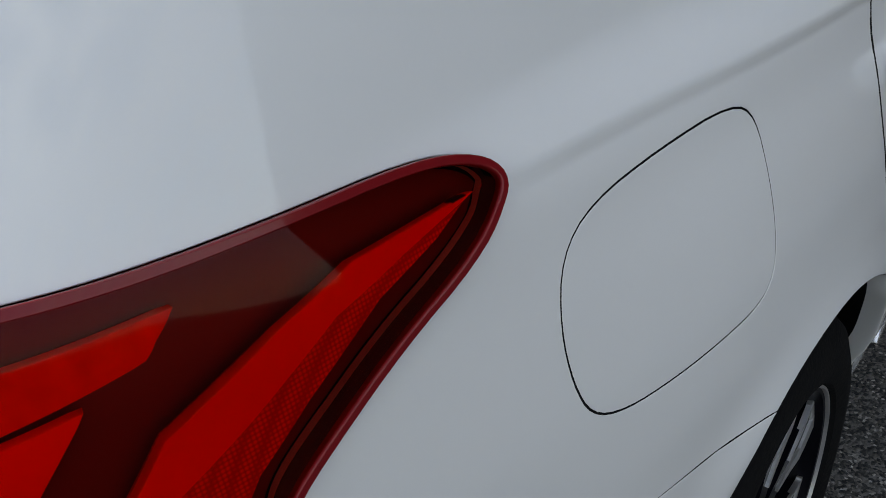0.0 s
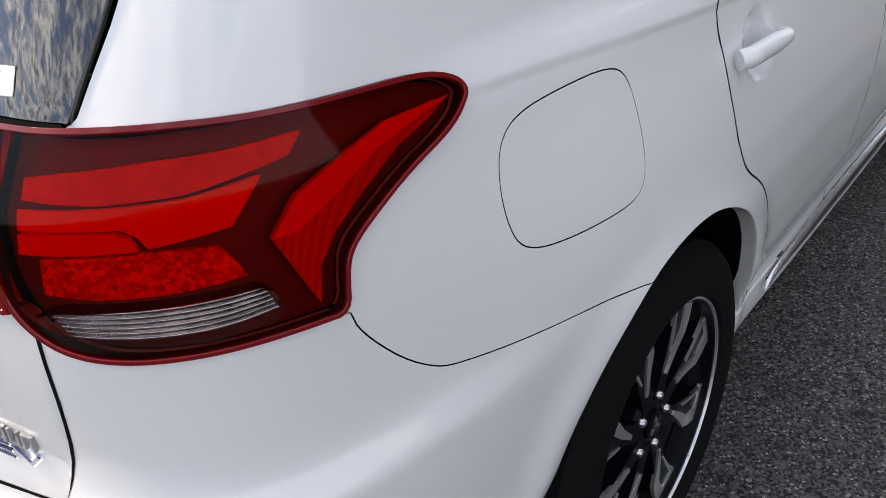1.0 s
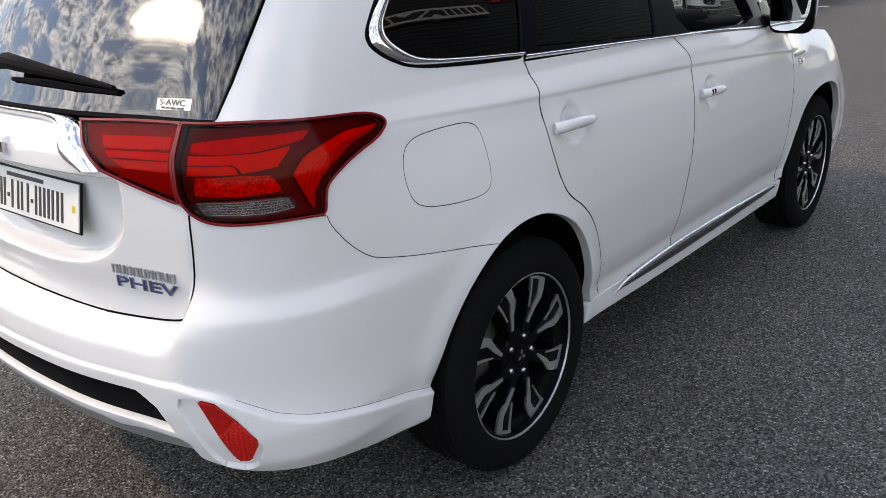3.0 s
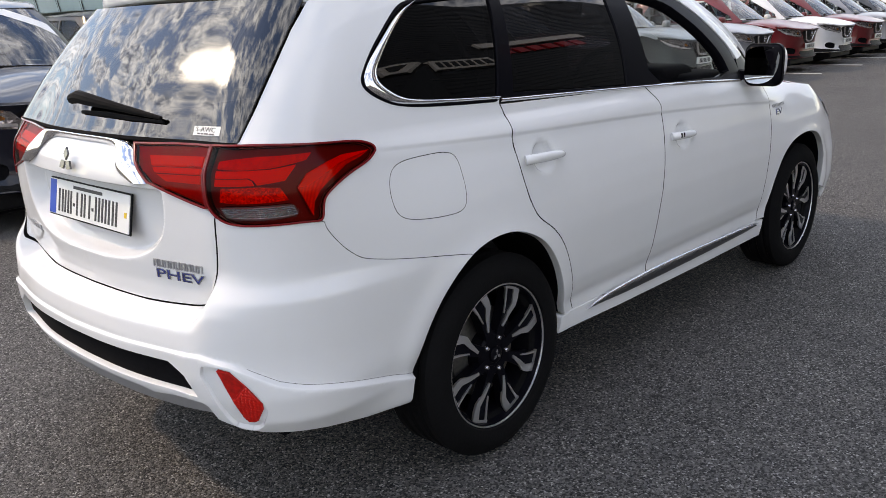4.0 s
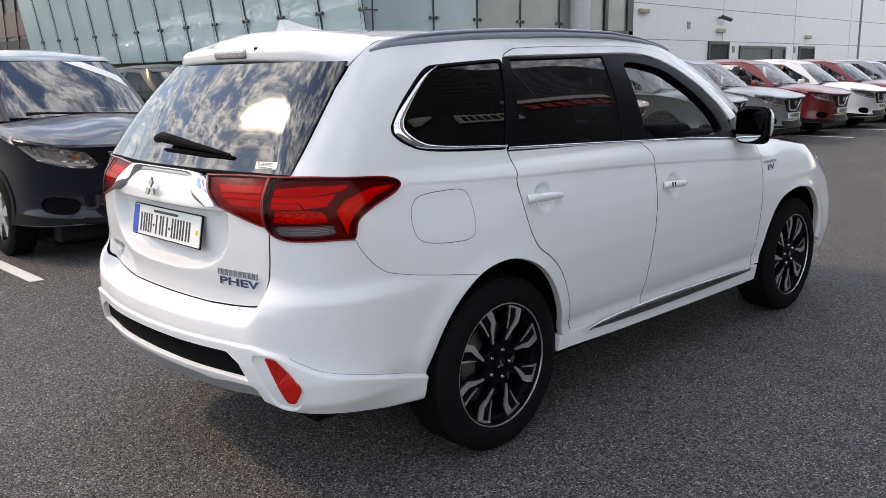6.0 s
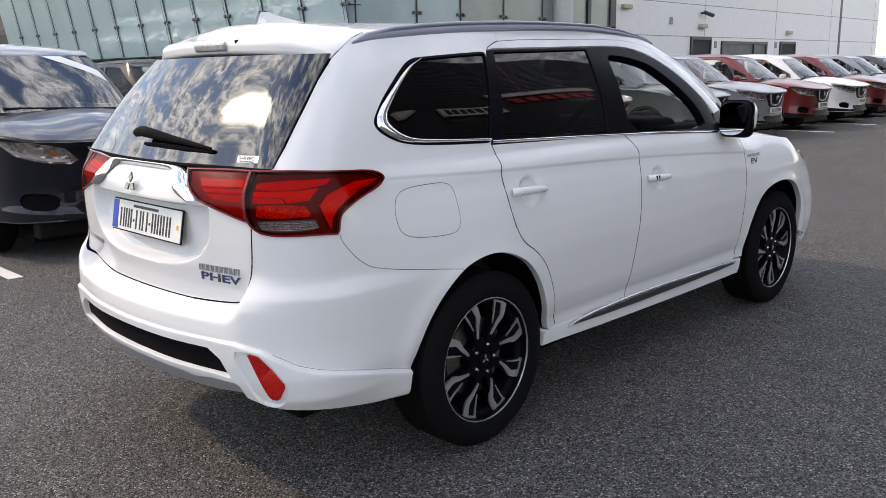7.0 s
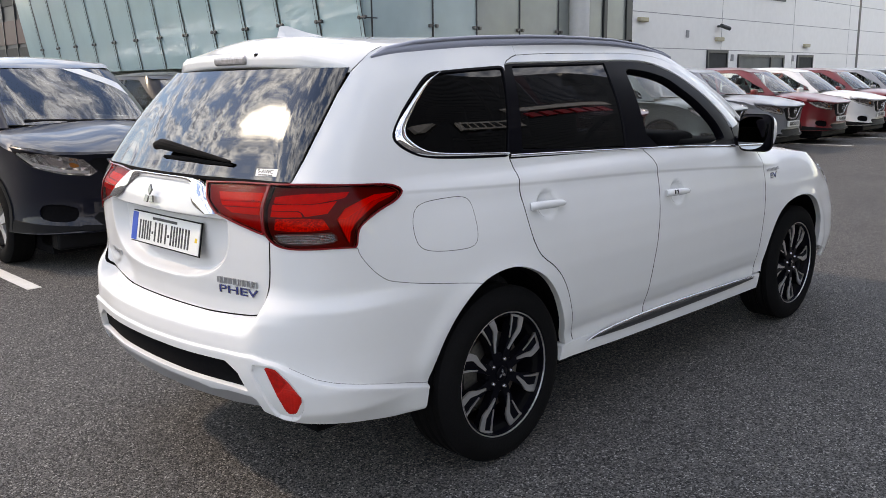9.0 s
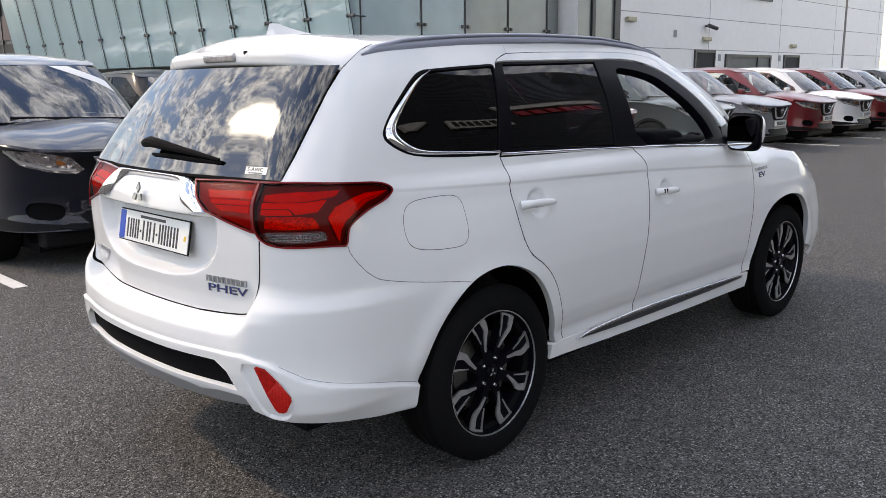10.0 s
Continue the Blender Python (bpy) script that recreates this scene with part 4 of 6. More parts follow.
CREASE = np.array([(1.10, 1.096), (1.7, 1.072), (2.3, 1.053), (2.63, 1.040), (3.1, 1.016), (3.4, 0.998), (3.8, 0.97)])
shoulder = [CREASE + [0, h] for h in (-0.013, -0.007, -0.002, 0.005, 0.022)]
for left in (False, True):
    lamp_hole = patch("quarter_panel", quarter_panel, WHITE, car, holes=[FUEL, QUARTER], mirror=left, cell=(0.022, 0.014), fine=0.009, lines=shoulder, gap=0.0015)
    rear_door = patch("rear_door", np.vstack([DOOR_R, [(2.3, 0.374)], DOOR_M[::-1], [(2.3, 1.150)]]), WHITE, car, mirror=left, bow=dimple(1.832, 0.978), cell=(0.014, 0.010), lines=shoulder)
    front_door = patch("front_door", np.vstack([DOOR_M, [(3.1, 0.368)], DOOR_F[::-1], [(3.56, 1.098), (3.1, 1.122)]]), WHITE, car, mirror=left, bow=dimple(2.806, 0.927), cell=(0.014, 0.010), lines=shoulder)
    patch("front_wing", np.vstack([DOOR_F, [(3.83, 0.362)], ARCH_F, [(4.75, 0.36), (5.05, 0.40), (5.05, 0.70), (4.90, 0.90), (4.60, 0.985), (4.1, 1.040), (3.75, 1.068)]]), WHITE, car, mirror=left)
    patch("sill", np.array([(1.965, 0.366), (2.045, 0.368), (2.6, 0.365), (3.2, 0.361), (3.822, 0.355), (3.826, 0.262), (3.2, 0.268), (2.4, 0.284), (1.955, 0.300)]), WHITE, car, mirror=left, deep=0.05)
    patch("fuel_flap", FUEL, WHITE, car, mirror=left, cell=(0.02, 0.016), fine=0.009, gap=0.0015) if not left else patch("filler_blank", FUEL, WHITE, car, mirror=left)
    patch("inner_sill", np.array([(1.99, 0.350), (1.99, 0.392), (2.6, 0.390), (3.75, 0.385), (3.75, 0.345)]), WHITE, car, mirror=left, lift=-0.005, deep=0, gap=0)
    # lower trim strip along the doors
    patch("sill_trim", chaikin([(2.140, 0.345), (2.27, 0.353), (2.6, 0.357), (3.0, 0.354), (3.745, 0.347), (3.735, 0.330), (3.2, 0.327), (2.5, 0.332)], 1, True), DARK_TRIM, car, mirror=left, lift=0.012, deep=0.02)
    ribbon("sill_chrome", [(2.130, 0.350), (2.23, 0.372), (2.6, 0.384), (3.0, 0.380), (3.62, 0.362), (3.748, 0.350)], [(2.131, 0.346), (2.25, 0.353), (2.6, 0.359), (3.0, 0.356), (3.62, 0.350), (3.747, 0.348)], SATIN, car, left, 0.008, 0.010)
    # black window surround of the doors, and the white surrounds over them
    surround = np.vstack([[(1.676, 1.168)], DOOR_TOP[1:7], [(1.808, 1.521)], chaikin([(1.86, 1.524), (2.70, 1.538), (2.914, 1.539), (3.128, 1.537), (3.366, 1.519), (3.51, 1.480), (3.566, 1.422), (3.581, 1.347), (3.577, 1.249), (3.515, 1.150)], 1, False), [(3.46, 1.100), (3.1, 1.124), (2.6, 1.145)]])
    rear_glass_l = np.array([(1.762, 1.196), (1.800, 1.350), (1.845, 1.510), (2.612, 1.524), (2.570, 1.442), (2.478, 1.160), (2.1, 1.178)])
    front_glass_l = chaikin([(2.665, 1.150), (2.735, 1.364), (2.80, 1.480), (2.84, 1.499), (3.0, 1.494), (3.138, 1.483), (3.322, 1.455), (3.388, 1.402), (3.432, 1.344), (3.445, 1.267), (3.438, 1.207), (3.400, 1.130), (3.0, 1.137)], 1, True)
    patch("window_surround", surround, GLOSS_BLACK, car, holes=[rear_glass_l, front_glass_l], mirror=left, lift=-0.004, deep=0.045)
    patch("rear_door_glass", rear_glass_l, TINT, car, mirror=left, lift=-0.010, deep=0, label="dark tinted privacy glass")
    if left:
        patch("front_door_glass", front_glass_l, CLEAR, car, mirror=left, lift=-0.010, deep=0)
    patch("quarter_glass", QUARTER, TINT, car, mirror=left, lift=-0.006, deep=0, label="dark tinted privacy glass")
    arc = chaikin([(1.90, 1.5540), (2.1, 1.5625), (2.7, 1.5705), (3.05, 1.5700), (3.234, 1.568), (3.526, 1.554), (3.740, 1.521), (3.800, 1.463), (3.800, 1.386), (3.860, 1.309), (3.930, 1.220), (3.970, 1.100)], 1, False)
    patch("door_frame", np.vstack([[(1.806, 1.521), (1.825, 1.5325), (1.865, 1.5455)], cut(arc, lo=1.21), chaikin([(3.560, 1.190), (3.580, 1.250), (3.584, 1.347), (3.570, 1.424), (3.514, 1.483), (3.368, 1.522), (3.128, 1.540), (2.914, 1.542), (2.70, 1.540), (1.86, 1.526)], 1, False)]), WHITE, car, mirror=left, gap=0.001)
    patch("mirror_sail", np.array([(3.44, 1.085), (3.510, 1.150), (3.560, 1.196), (3.70, 1.212), (3.925, 1.218), (3.960, 1.110), (3.98, 1.060), (3.70, 1.070)]), GLOSS_BLACK, car, mirror=left, lift=-0.003, deep=0.02, gap=0)
    patch("roof_side", np.vstack([[(1.90, 1.603)], arc + [0, 0.0015], [(4.12, 1.10), (4.14, 1.30), (4.14, 1.463), (4.14, 1.541), (3.968, 1.573), (3.60, 1.590), (3.358, 1.599), (2.866, 1.612), (2.494, 1.613), (2.22, 1.610), (2.006, 1.605)]]), WHITE, car, mirror=left, gap=0.0008)
    # chrome strip under the glass and round the quarter window
    q_loop = resample(QUARTER, 0.012)
    patch("quarter_seal", inset(q_loop, -0.005), GLOSS_BLACK, car, mirror=left, holes=[inset(q_loop, 0.003)], lift=0.002, deep=0.010, gap=0, fine=0.012, cell=(0.02, 0.01))
    ribbon("quarter_chrome", [(1.345, 1.486), (1.236, 1.454), (1.127, 1.369), (1.077, 1.312), (1.072, 1.278), (1.098, 1.248), (1.210, 1.204), (1.300, 1.193), (1.45, 1.186), (1.670, 1.177)],
           [(1.342, 1.480), (1.268, 1.447), (1.190, 1.386), (1.134, 1.316), (1.126, 1.292), (1.144, 1.264), (1.228, 1.223), (1.300, 1.209), (1.45, 1.199), (1.670, 1.189)], CHROME, car, left, 0.001, 0.012)
    ribbon("belt_chrome", [(1.680, 1.181), (2.1, 1.167), (2.6, 1.148), (3.1, 1.126), (3.46, 1.104)], [(1.680, 1.169), (2.1, 1.155), (2.6, 1.135), (3.1, 1.114), (3.46, 1.093)], CHROME, car, left, 0.001, 0.008)

SWAGE = np.array([(0.0, 0.585), (0.588, 0.592), (0.666, 0.572), (0.72, 0.542), (0.774, 0.512), (0.834, 0.494), (0.942, 0.470), (1.212, 0.400)])
RIDGE = np.array([(0.0, 0.640), (0.50, 0.644), (0.545, 0.655), (0.580, 0.685), (0.605, 0.725), (0.622, 0.780)])
creases = [np.vstack([(c * [-1, 1])[::-1], c[1:]]) + [0, h] for c, h in [(SWAGE, k) for k in (0.003, 0.001, -0.001, -0.003, -0.005, -0.007)] + [(RIDGE, k) for k in (0.0, 0.010, 0.020, 0.030)]]
patch("rear_bumper", bumper, WHITE, car, holes=[np.array(STRIP), POCKET, POCKET * [-1, 1]], bow=swage, cell=(0.013, 0.008), fine=0.008, lines=creases, gap=0.0015)
patch("bumper_grille", np.array(STRIP), LINER, car, lift=-0.012, deep=0, gap=-0.006)
patch("bumper_lip", np.array([(-0.582, 0.440), (-0.555, 0.456), (-0.3, 0.457), (0, 0.457), (0.3, 0.457), (0.555, 0.456), (0.582, 0.440), (0.45, 0.440), (0.36, 0.428), (0.3, 0.438), (0, 0.440), (-0.3, 0.438), (-0.36, 0.428), (-0.45, 0.440)]), WHITE, car, lift=0.006, deep=0.02)
patch("bumper_blade", np.array([(-0.575, 0.437), (-0.45, 0.437), (-0.36, 0.425), (-0.3, 0.435), (0, 0.437), (0.3, 0.435), (0.36, 0.425), (0.45, 0.437), (0.575, 0.437), (0.58, 0.40), (0.45, 0.386), (0, 0.380), (-0.45, 0.386), (-0.58, 0.40)]), SILVER, car, lift=-0.002, deep=0.03, label="silver lower bumper blade")
for sgn in (1, -1):
    patch("reflector_pocket", POCKET * [sgn, 1], WHITE, car, lift=0.002, deep=0, gap=-0.004, cell=(0.012, 0.01))
    refl = patch("bumper_reflector", REFLECTOR * [sgn, 1], RED_DEEP, car, lift=0.006, deep=0.012, gap=0.001, cell=(0.012, 0.012), fine=0.008, label="red bumper reflector")
    upper = np.array([(0.632, 0.550), (0.660, 0.546), (0.690, 0.510), (0.664, 0.474), (0.657, 0.476), (0.642, 0.522)])
    lower = np.array([(0.661, 0.468), (0.668, 0.470), (0.694, 0.505), (0.726, 0.456), (0.726, 0.441), (0.710, 0.404), (0.699, 0.398), (0.686, 0.400), (0.678, 0.413)])
    patch("smooth_prism", upper * [sgn, 1], RED_PRISM, refl, lift=0.0075, deep=0.003, gap=0, cell=(0.012, 0.012), fine=0.008)
    patch("ribbed_prism", lower * [sgn, 1], RED_RIB, refl, lift=0.0080, deep=0.003, gap=0, cell=(0.006, 0.0022), fine=0.003, bow=lambda s, z: 0.0011 * np.sin(2 * np.pi * (z + 0.25 * np.abs(s)) / 0.0085))

gate_half = np.vstack([gate_side, [(0.624, 0.976)], np.array(LAMP_IN)[::-1][2:4], [(0.400, 1.032)], [(0.330, 1.082), (0.288, 1.128)]])
gate_line = np.vstack([gate_half, (gate_half * [-1, 1])[::-1]])
bowl = []
for c in (1.12, 1.06, 1.0, 0.94, 0.88, 0.80):
    w = np.linspace(0, 1, 41)
    q = np.stack([0.435 * (c * w) ** (1 / 3), 1.0 - 0.205 * (c * (1 - w)) ** (1 / 3)], 1)
    bowl.append(np.vstack([q * [-1, 1], q[::-1]])[1:-1])
for h in (0.999, 1.005, 1.011, 1.017, 1.023):
    bowl.append(np.array([(-0.45, h), (0.45, h)]))
gate = patch("tailgate", gate_line, WHITE, car, cell=(0.011, 0.008), fine=0.008, lines=bowl)
REAR = np.array([(0.703, 1.1425), (0.724, 1.214), (0.747, 1.316), (0.770, 1.420), (0.795, 1.505)])
rear_line = np.vstack([REAR, (REAR * [-1, 1])[::-1]])
patch("rear_window", rear_line, BACKLITE, gate, surface=pane_skin, lift=0.005, deep=0.008, cell=(0.02, 0.02), fine=0.009, label="dark tinted rear glass")
patch("window_seal", np.array([(-0.698, 1.1375), (-0.694, 1.1435), (0.694, 1.1435), (0.698, 1.1375)]), LINER, gate, lift=0.005, deep=0.01, gap=0)
LAMPS = []
REVERSE = chaikin([(0.640, 0.988), (0.744, 0.990), (0.816, 0.990), (0.856, 0.990), (0.872, 0.957), (0.810, 0.951), (0.738, 0.950), (0.672, 0.952), (0.652, 0.966)], 1, True)
for sgn in (1, -1):
    lamp = patch("tail_lamp", LAMP * [sgn, 1], LENS, car, holes=[REVERSE * [sgn, 1]], lift=0.004, deep=0.02, gap=0.0012, fine=0.006, cell=(0.012, 0.010), label="red tail lamp with dark housing")
    patch("housing", LAMP * [sgn, 1], DARK_RED, lamp, lift=-0.020, deep=0, fine=0.008, cell=(0.015, 0.012))
    inner_lamp = patch("gate_lamp", np.array(LAMP_IN) * [sgn, 1], LENS, gate, lift=0.004, deep=0.02, gap=0.0008, fine=0.006, cell=(0.012, 0.010), label="red tailgate lamp")
    patch("housing", np.array(LAMP_IN) * [sgn, 1], GATE_RED, inner_lamp, lift=-0.014, deep=0)
    patch("reversing_lens", REVERSE * [sgn, 1], LENS_CLEAR, lamp, lift=0.004, deep=0, gap=0.0004, fine=0.006, cell=(0.012, 0.010))
    LAMPS.append((sgn, lamp, inner_lamp))

# dark shell behind the panels, floor and wheel wells
shell = np.vstack([[(0.0, 0.42), (0.60, 0.42), (1.15, 0.34)], ARCH_R, [(2.6, 0.30)], ARCH_F, [(5.0, 0.45), (LENGTH, 0.45), (LENGTH, 0.80), (5.0, 0.85), (4.0, 1.0), (3.7, 1.08), (2.6, 1.125), (1.7, 1.12), (0.9, 1.10), (0.0, 1.10)]])
for left in (False, True):
    patch("inner_shell", shell, LINER, car, lift=-0.028, deep=0, mirror=left, cell=(0.06, 0.04))
part("floor_pan", joined(box(-0.78, 0.78, 0.45, 2.22, 0.25, 0.32), box(-0.55, 0.55, -0.72, 3.3, 0.28, 0.40), box(-0.70, 0.70, -0.66, -0.42, 0.36, 0.44), box(-0.70, 0.70, 0.44, 2.24, 0.235, 0.25), box(-0.58, 0.58, -0.68, 3.40, 0.24, 0.27)), LINER, car)
for axle in (0.0, 2.67):
    for sgn in (1, -1):
        bm = bmesh.new()
        steps = 28
        rows = [[bm.verts.new((sgn * x, axle + 0.405 * math.cos(a), 0.355 + 0.405 * math.sin(a))) for x in (0.52, 0.65, 0.775)] for a in np.linspace(0.0, math.pi, steps)]
        for r0, r1 in zip(rows, rows[1:]):
            for k in range(2):
                bm.faces.new((r0[k], r0[k + 1], r1[k + 1], r1[k]))
        bm.faces.new([r[0] for r in rows])
        part("wheel_well", bm, LINER, car)

def gap_shade(name, curve, width, closed=False, left=False, lift=-0.0045):
    """A black strip along a curve: the shade inside a gap, put into colour."""
    c = np.vstack([curve, curve[:1]]) if closed else curve
    d = np.gradient(c, axis=0)
    n = np.stack([-d[:, 1], d[:, 0]], 1) / np.maximum(np.linalg.norm(d, axis=1), 1e-9)[:, None]
    a, b = c + n * width / 2, c - n * width / 2
    (p, m), (q, k) = car_skin(a[:, 0], a[:, 1]), car_skin(b[:, 0], b[:, 1])
    v = np.vstack([p + m * lift, q + k * lift]) * ([-1, 1, 1] if left else [1, 1, 1])
    h = len(c)
    return mesh_ob(name, v, [(i, i + 1, h + i + 1, h + i) for i in range(h - 1)], LINER, car)


# black strips stand in for the shade in the white panels' gaps
for left in (False, True):
    for curve in (DOOR_R, DOOR_M, DOOR_F):
        gap_shade("door_gap_shade", curve, 0.0055, left=left, lift=0.0)
    gap_shade("door_gap_shade", resample(np.array([(1.794, 1.514), (1.822, 1.5335), (1.862, 1.5465), (1.90, 1.5555), (2.1, 1.5635), (2.7, 1.570), (3.02, 1.5615), (3.31, 1.5165)]), 0.02, False), 0.004, left=left, lift=-0.0012)
    gap_shade("bumper_seam", SEAM, 0.003, left=left, lift=-0.0008)
    # thin shadow line under the skirt's crease, drawn as a black strip
    gap_shade("skirt_crease_shade", resample(np.array([(0.700, 0.5572), (0.72, 0.5462), (0.774, 0.5162), (0.834, 0.4982), (0.942, 0.4742), (1.03, 0.4525), (1.205, 0.406)]), 0.008, False), 0.0011, left=left, lift=0.0008)
    gap_shade("flap_gap_shade", FUEL, 0.003, True, left=left, lift=-0.0008)
    if left:
        gap_shade("gate_gap_shade", np.array([(k, 0.684) for k in np.linspace(-0.3, 0.3, 25)]), 0.004, lift=0.0002)
    gap_shade("gate_gap_shade", gate_side, 0.005, left=left, lift=0.0004)

for left in (False, True):
    for curve, axle in ((ARCH_R, 0.0), (ARCH_F, 2.67)):
        pos, nor = car_skin(curve[:, 0], curve[:, 1])
        ang = np.arctan2(curve[:, 1] - 0.355, pos[:, 1] - axle)
        deep_edge = np.stack([np.full(len(ang), 0.77), axle + 0.41 * np.cos(ang), 0.355 + 0.41 * np.sin(ang)], 1)
        lip_edge = pos - nor * 0.012 - [0.018, 0, 0]
        rim_edge = pos - nor * 0.003
        rim_edge[:, 1] = axle + (rim_edge[:, 1] - axle) * 0.995
        fv = np.vstack([rim_edge, lip_edge]) * ([-1, 1, 1] if left else [1, 1, 1])
        mesh_ob("arch_flange", fv, [(i, i + 1, len(ang) + i + 1, len(ang) + i) for i in range(len(ang) - 1)], WHITE, car)
        v = np.vstack([lip_edge, deep_edge]) * ([-1, 1, 1] if left else [1, 1, 1])
        h = len(ang)
        mesh_ob("arch_liner", v, [(i, i + 1, h + i + 1, h + i) for i in range(h - 1)], LINER, car)

# roof, spoiler, rails


def roof_x(y):
    return float(np.interp(y, _high[:, 1], _high[:, 0]))


def roof_edge(y):
    """Height of the roof's edge, a shallow arch along the side."""
    return float(np.interp(y, [-0.10, 0.11, 0.27, 0.44, 0.63, 0.84, 1.07, 1.32, 1.52], [1.578, 1.592, 1.599, 1.605, 1.610, 1.613, 1.612, 1.599, 1.579]))


def roof_z(x, y):
    xe = roof_x(min(max(y, -0.45), 1.70))
    crown = 0.070 * (0.55 + 0.45 * math.sin(math.pi * min(1, max(0, (y + 0.75) / 2.6))))
    v = min(1, abs(x) / xe)
    edge = roof_edge(y)
    return edge - 0.002 + (crown + TOP - edge) * (1 - v**2.6) - 0.03 * float(step(1.2, 1.74, y)) * (1 - 0.6 * v * v)


def roof(u, v):
    y = -0.31 + u * 2.04
    xe = roof_x(y) if y < 1.70 else roof_x(1.70) * (1 - (y - 1.70) / 0.12)
    return (xe * v, y, roof_z(xe * v, y))


grid_ob("roof", roof, np.linspace(0, 1, 40), np.linspace(-1, 1, 41), WHITE, car, flip=True)


def spoiler_surface(u, v):
    """A thin wing: v runs from the roof over the trailing edge and back under."""
    a = abs(u)
    back = float(np.interp(a, [0, 0.3, 0.5, 0.61, 0.7, 0.83, 0.89, 0.94, 0.976, 1], [-0.588, -0.586, -0.580, -0.573, -0.566, -0.544, -0.522, -0.495, -0.463, -0.43]))
    lip = 1.562 - 0.012 * a**2
    thin = 0.052 + 0.010 * a**2
    loop = [(-0.300, None), (-0.36, None), (-0.42 + 0.02 * a, None), (back + 0.05, lip + 0.016), (back + 0.012, lip + 0.004), (back, lip - 0.008), (back + 0.003, lip - thin + 0.008), (back + 0.02, lip - thin), (back + 0.11, lip - thin + 0.004)]
    t = v * (len(loop) - 1)
    i = min(int(t), len(loop) - 2)
    p = []
    for y, z in loop[i : i + 2]:
        x = u * (min(0.585, roof_x(max(y, -0.44)) + 0.012) if z is None else 0.580)
        p.append((x, y, roof_z(x, y) + 0.002 if z is None else z))
    w = t - i
    p = np.array([p[0][k] + (p[1][k] - p[0][k]) * w for k in range(3)])
    # towards its ends the wing runs out into the pillar beside the glass
    end = SPOILER_END[i] * (1 - w) + SPOILER_END[i + 1] * w
    end = end * [1 if u > 0 else -1, 1, 1]
    f = float(step(0.66, 1.0, a))
    return tuple(p * (1 - f) + end * f)


SPOILER_END = skin(np.array([0.930, 0.900, 0.870, 0.838, 0.818, 0.808, 0.804, 0.803, 0.800]), np.array([1.579, 1.570, 1.556, 1.528, 1.510, 1.502, 1.496, 1.490, 1.488]))
spoiler = grid_ob("spoiler", spoiler_surface, np.linspace(-1, 1, 81), np.linspace(0, 1, 25), WHITE, gate)

# glass house front: windscreen, bonnet, nose
def screen(u, v):
    low, top = Vector((0.66 * v, 2.46 - 0.18 * v * v, 1.09)), Vector((0.50 * v, 1.74 - 0.09 * v * v, 1.575 - 0.02 * v * v))
    p = low.lerp(top, u)
    return (p.x, p.y + 0.045 * math.sin(math.pi * u), p.z + 0.038 * math.sin(math.pi * u))


grid_ob("windscreen", screen, np.linspace(0, 1, 14), np.linspace(-1, 1, 25), CLEAR, car)


def bonnet(u, v):
    y = 2.12 + u * 1.28
    s = s_at(y)
    z = float(np.interp(s, [3.70, 3.75, 4.1, 4.60, 4.90], [1.07, 1.068, 1.040, 0.985, 0.90])) - 0.004
    e = skin(np.array([s]), np.array([z]))[0]
    rise = 0.075 * (1 - abs(v) ** 2.2) * (1 - 0.35 * u)
    return (e[0] * v, e[1], z + rise)


grid_ob("bonnet", bonnet, np.linspace(0, 1, 24), np.linspace(-1, 1, 31), WHITE, car, flip=True)
for left in (False, True):
    patch("front_bumper", np.array([(4.76, 0.30), (4.76, 0.62), (4.95, 0.66), (LENGTH, 0.66), (LENGTH, 0.28)]), WHITE, car, mirror=left)
    patch("headlamp", chaikin([(4.72, 0.86), (4.80, 0.90), (5.0, 0.88), (5.3, 0.84), (5.3, 0.72), (4.98, 0.74), (4.85, 0.78)], 1, True), LENS_CLEAR, car, mirror=left, lift=0.004)

# wheels
def wheel():
    w = thing("wheel", "", "")
    tyre = [(0.094, 0.244), (0.110, 0.252), (0.116, 0.275), (0.113, 0.305), (0.100, 0.333), (0.088, 0.341)]
    tread = []
    for k, x in enumerate(np.linspace(0.084, -0.084, 22)):
        tread.append((x, 0.337 if k in (4, 5, 10, 11, 16, 17) else 0.345))
    prof = tyre + tread + [(-a, r) for a, r in tyre[::-1]] + [(-0.06, 0.22), (0.06, 0.22)]
    part("tyre", lathe(prof, 72), RUBBER, w, smooth=True)
    return w


def spoke_strip(points, lo, hi):
    """A flat bent strip in the wheel's plane, from a centre line with widths: rows of (radius, angle in degrees, width)."""
    left, right = [], []
    pts = [Vector((r * math.sin(radians(a)), r * math.cos(radians(a)))) for r, a, _ in points]
    for i, p in enumerate(pts):
        d = (pts[min(i + 1, len(pts) - 1)] - pts[max(i - 1, 0)]).normalized()
        n = Vector((-d.y, d.x)) * points[i][2] / 2
        left.append(p + n)
        right.append(p - n)
    bm = bmesh.new()
    rings = []
    for k in range(len(pts)):
        rings.append([bm.verts.new((h, q.x, q.y)) for h, q in ((hi, left[k]), (hi, right[k]), (lo, right[k]), (lo, left[k]))])
    for r0, r1 in zip(rings, rings[1:]):
        for k in range(4):
            bm.faces.new((r0[k], r0[(k + 1) % 4], r1[(k + 1) % 4], r1[k]))
    bm.faces.new(rings[0])
    bm.faces.new(rings[-1][::-1])
    bmesh.ops.recalc_face_normals(bm, faces=bm.faces)
    return bm


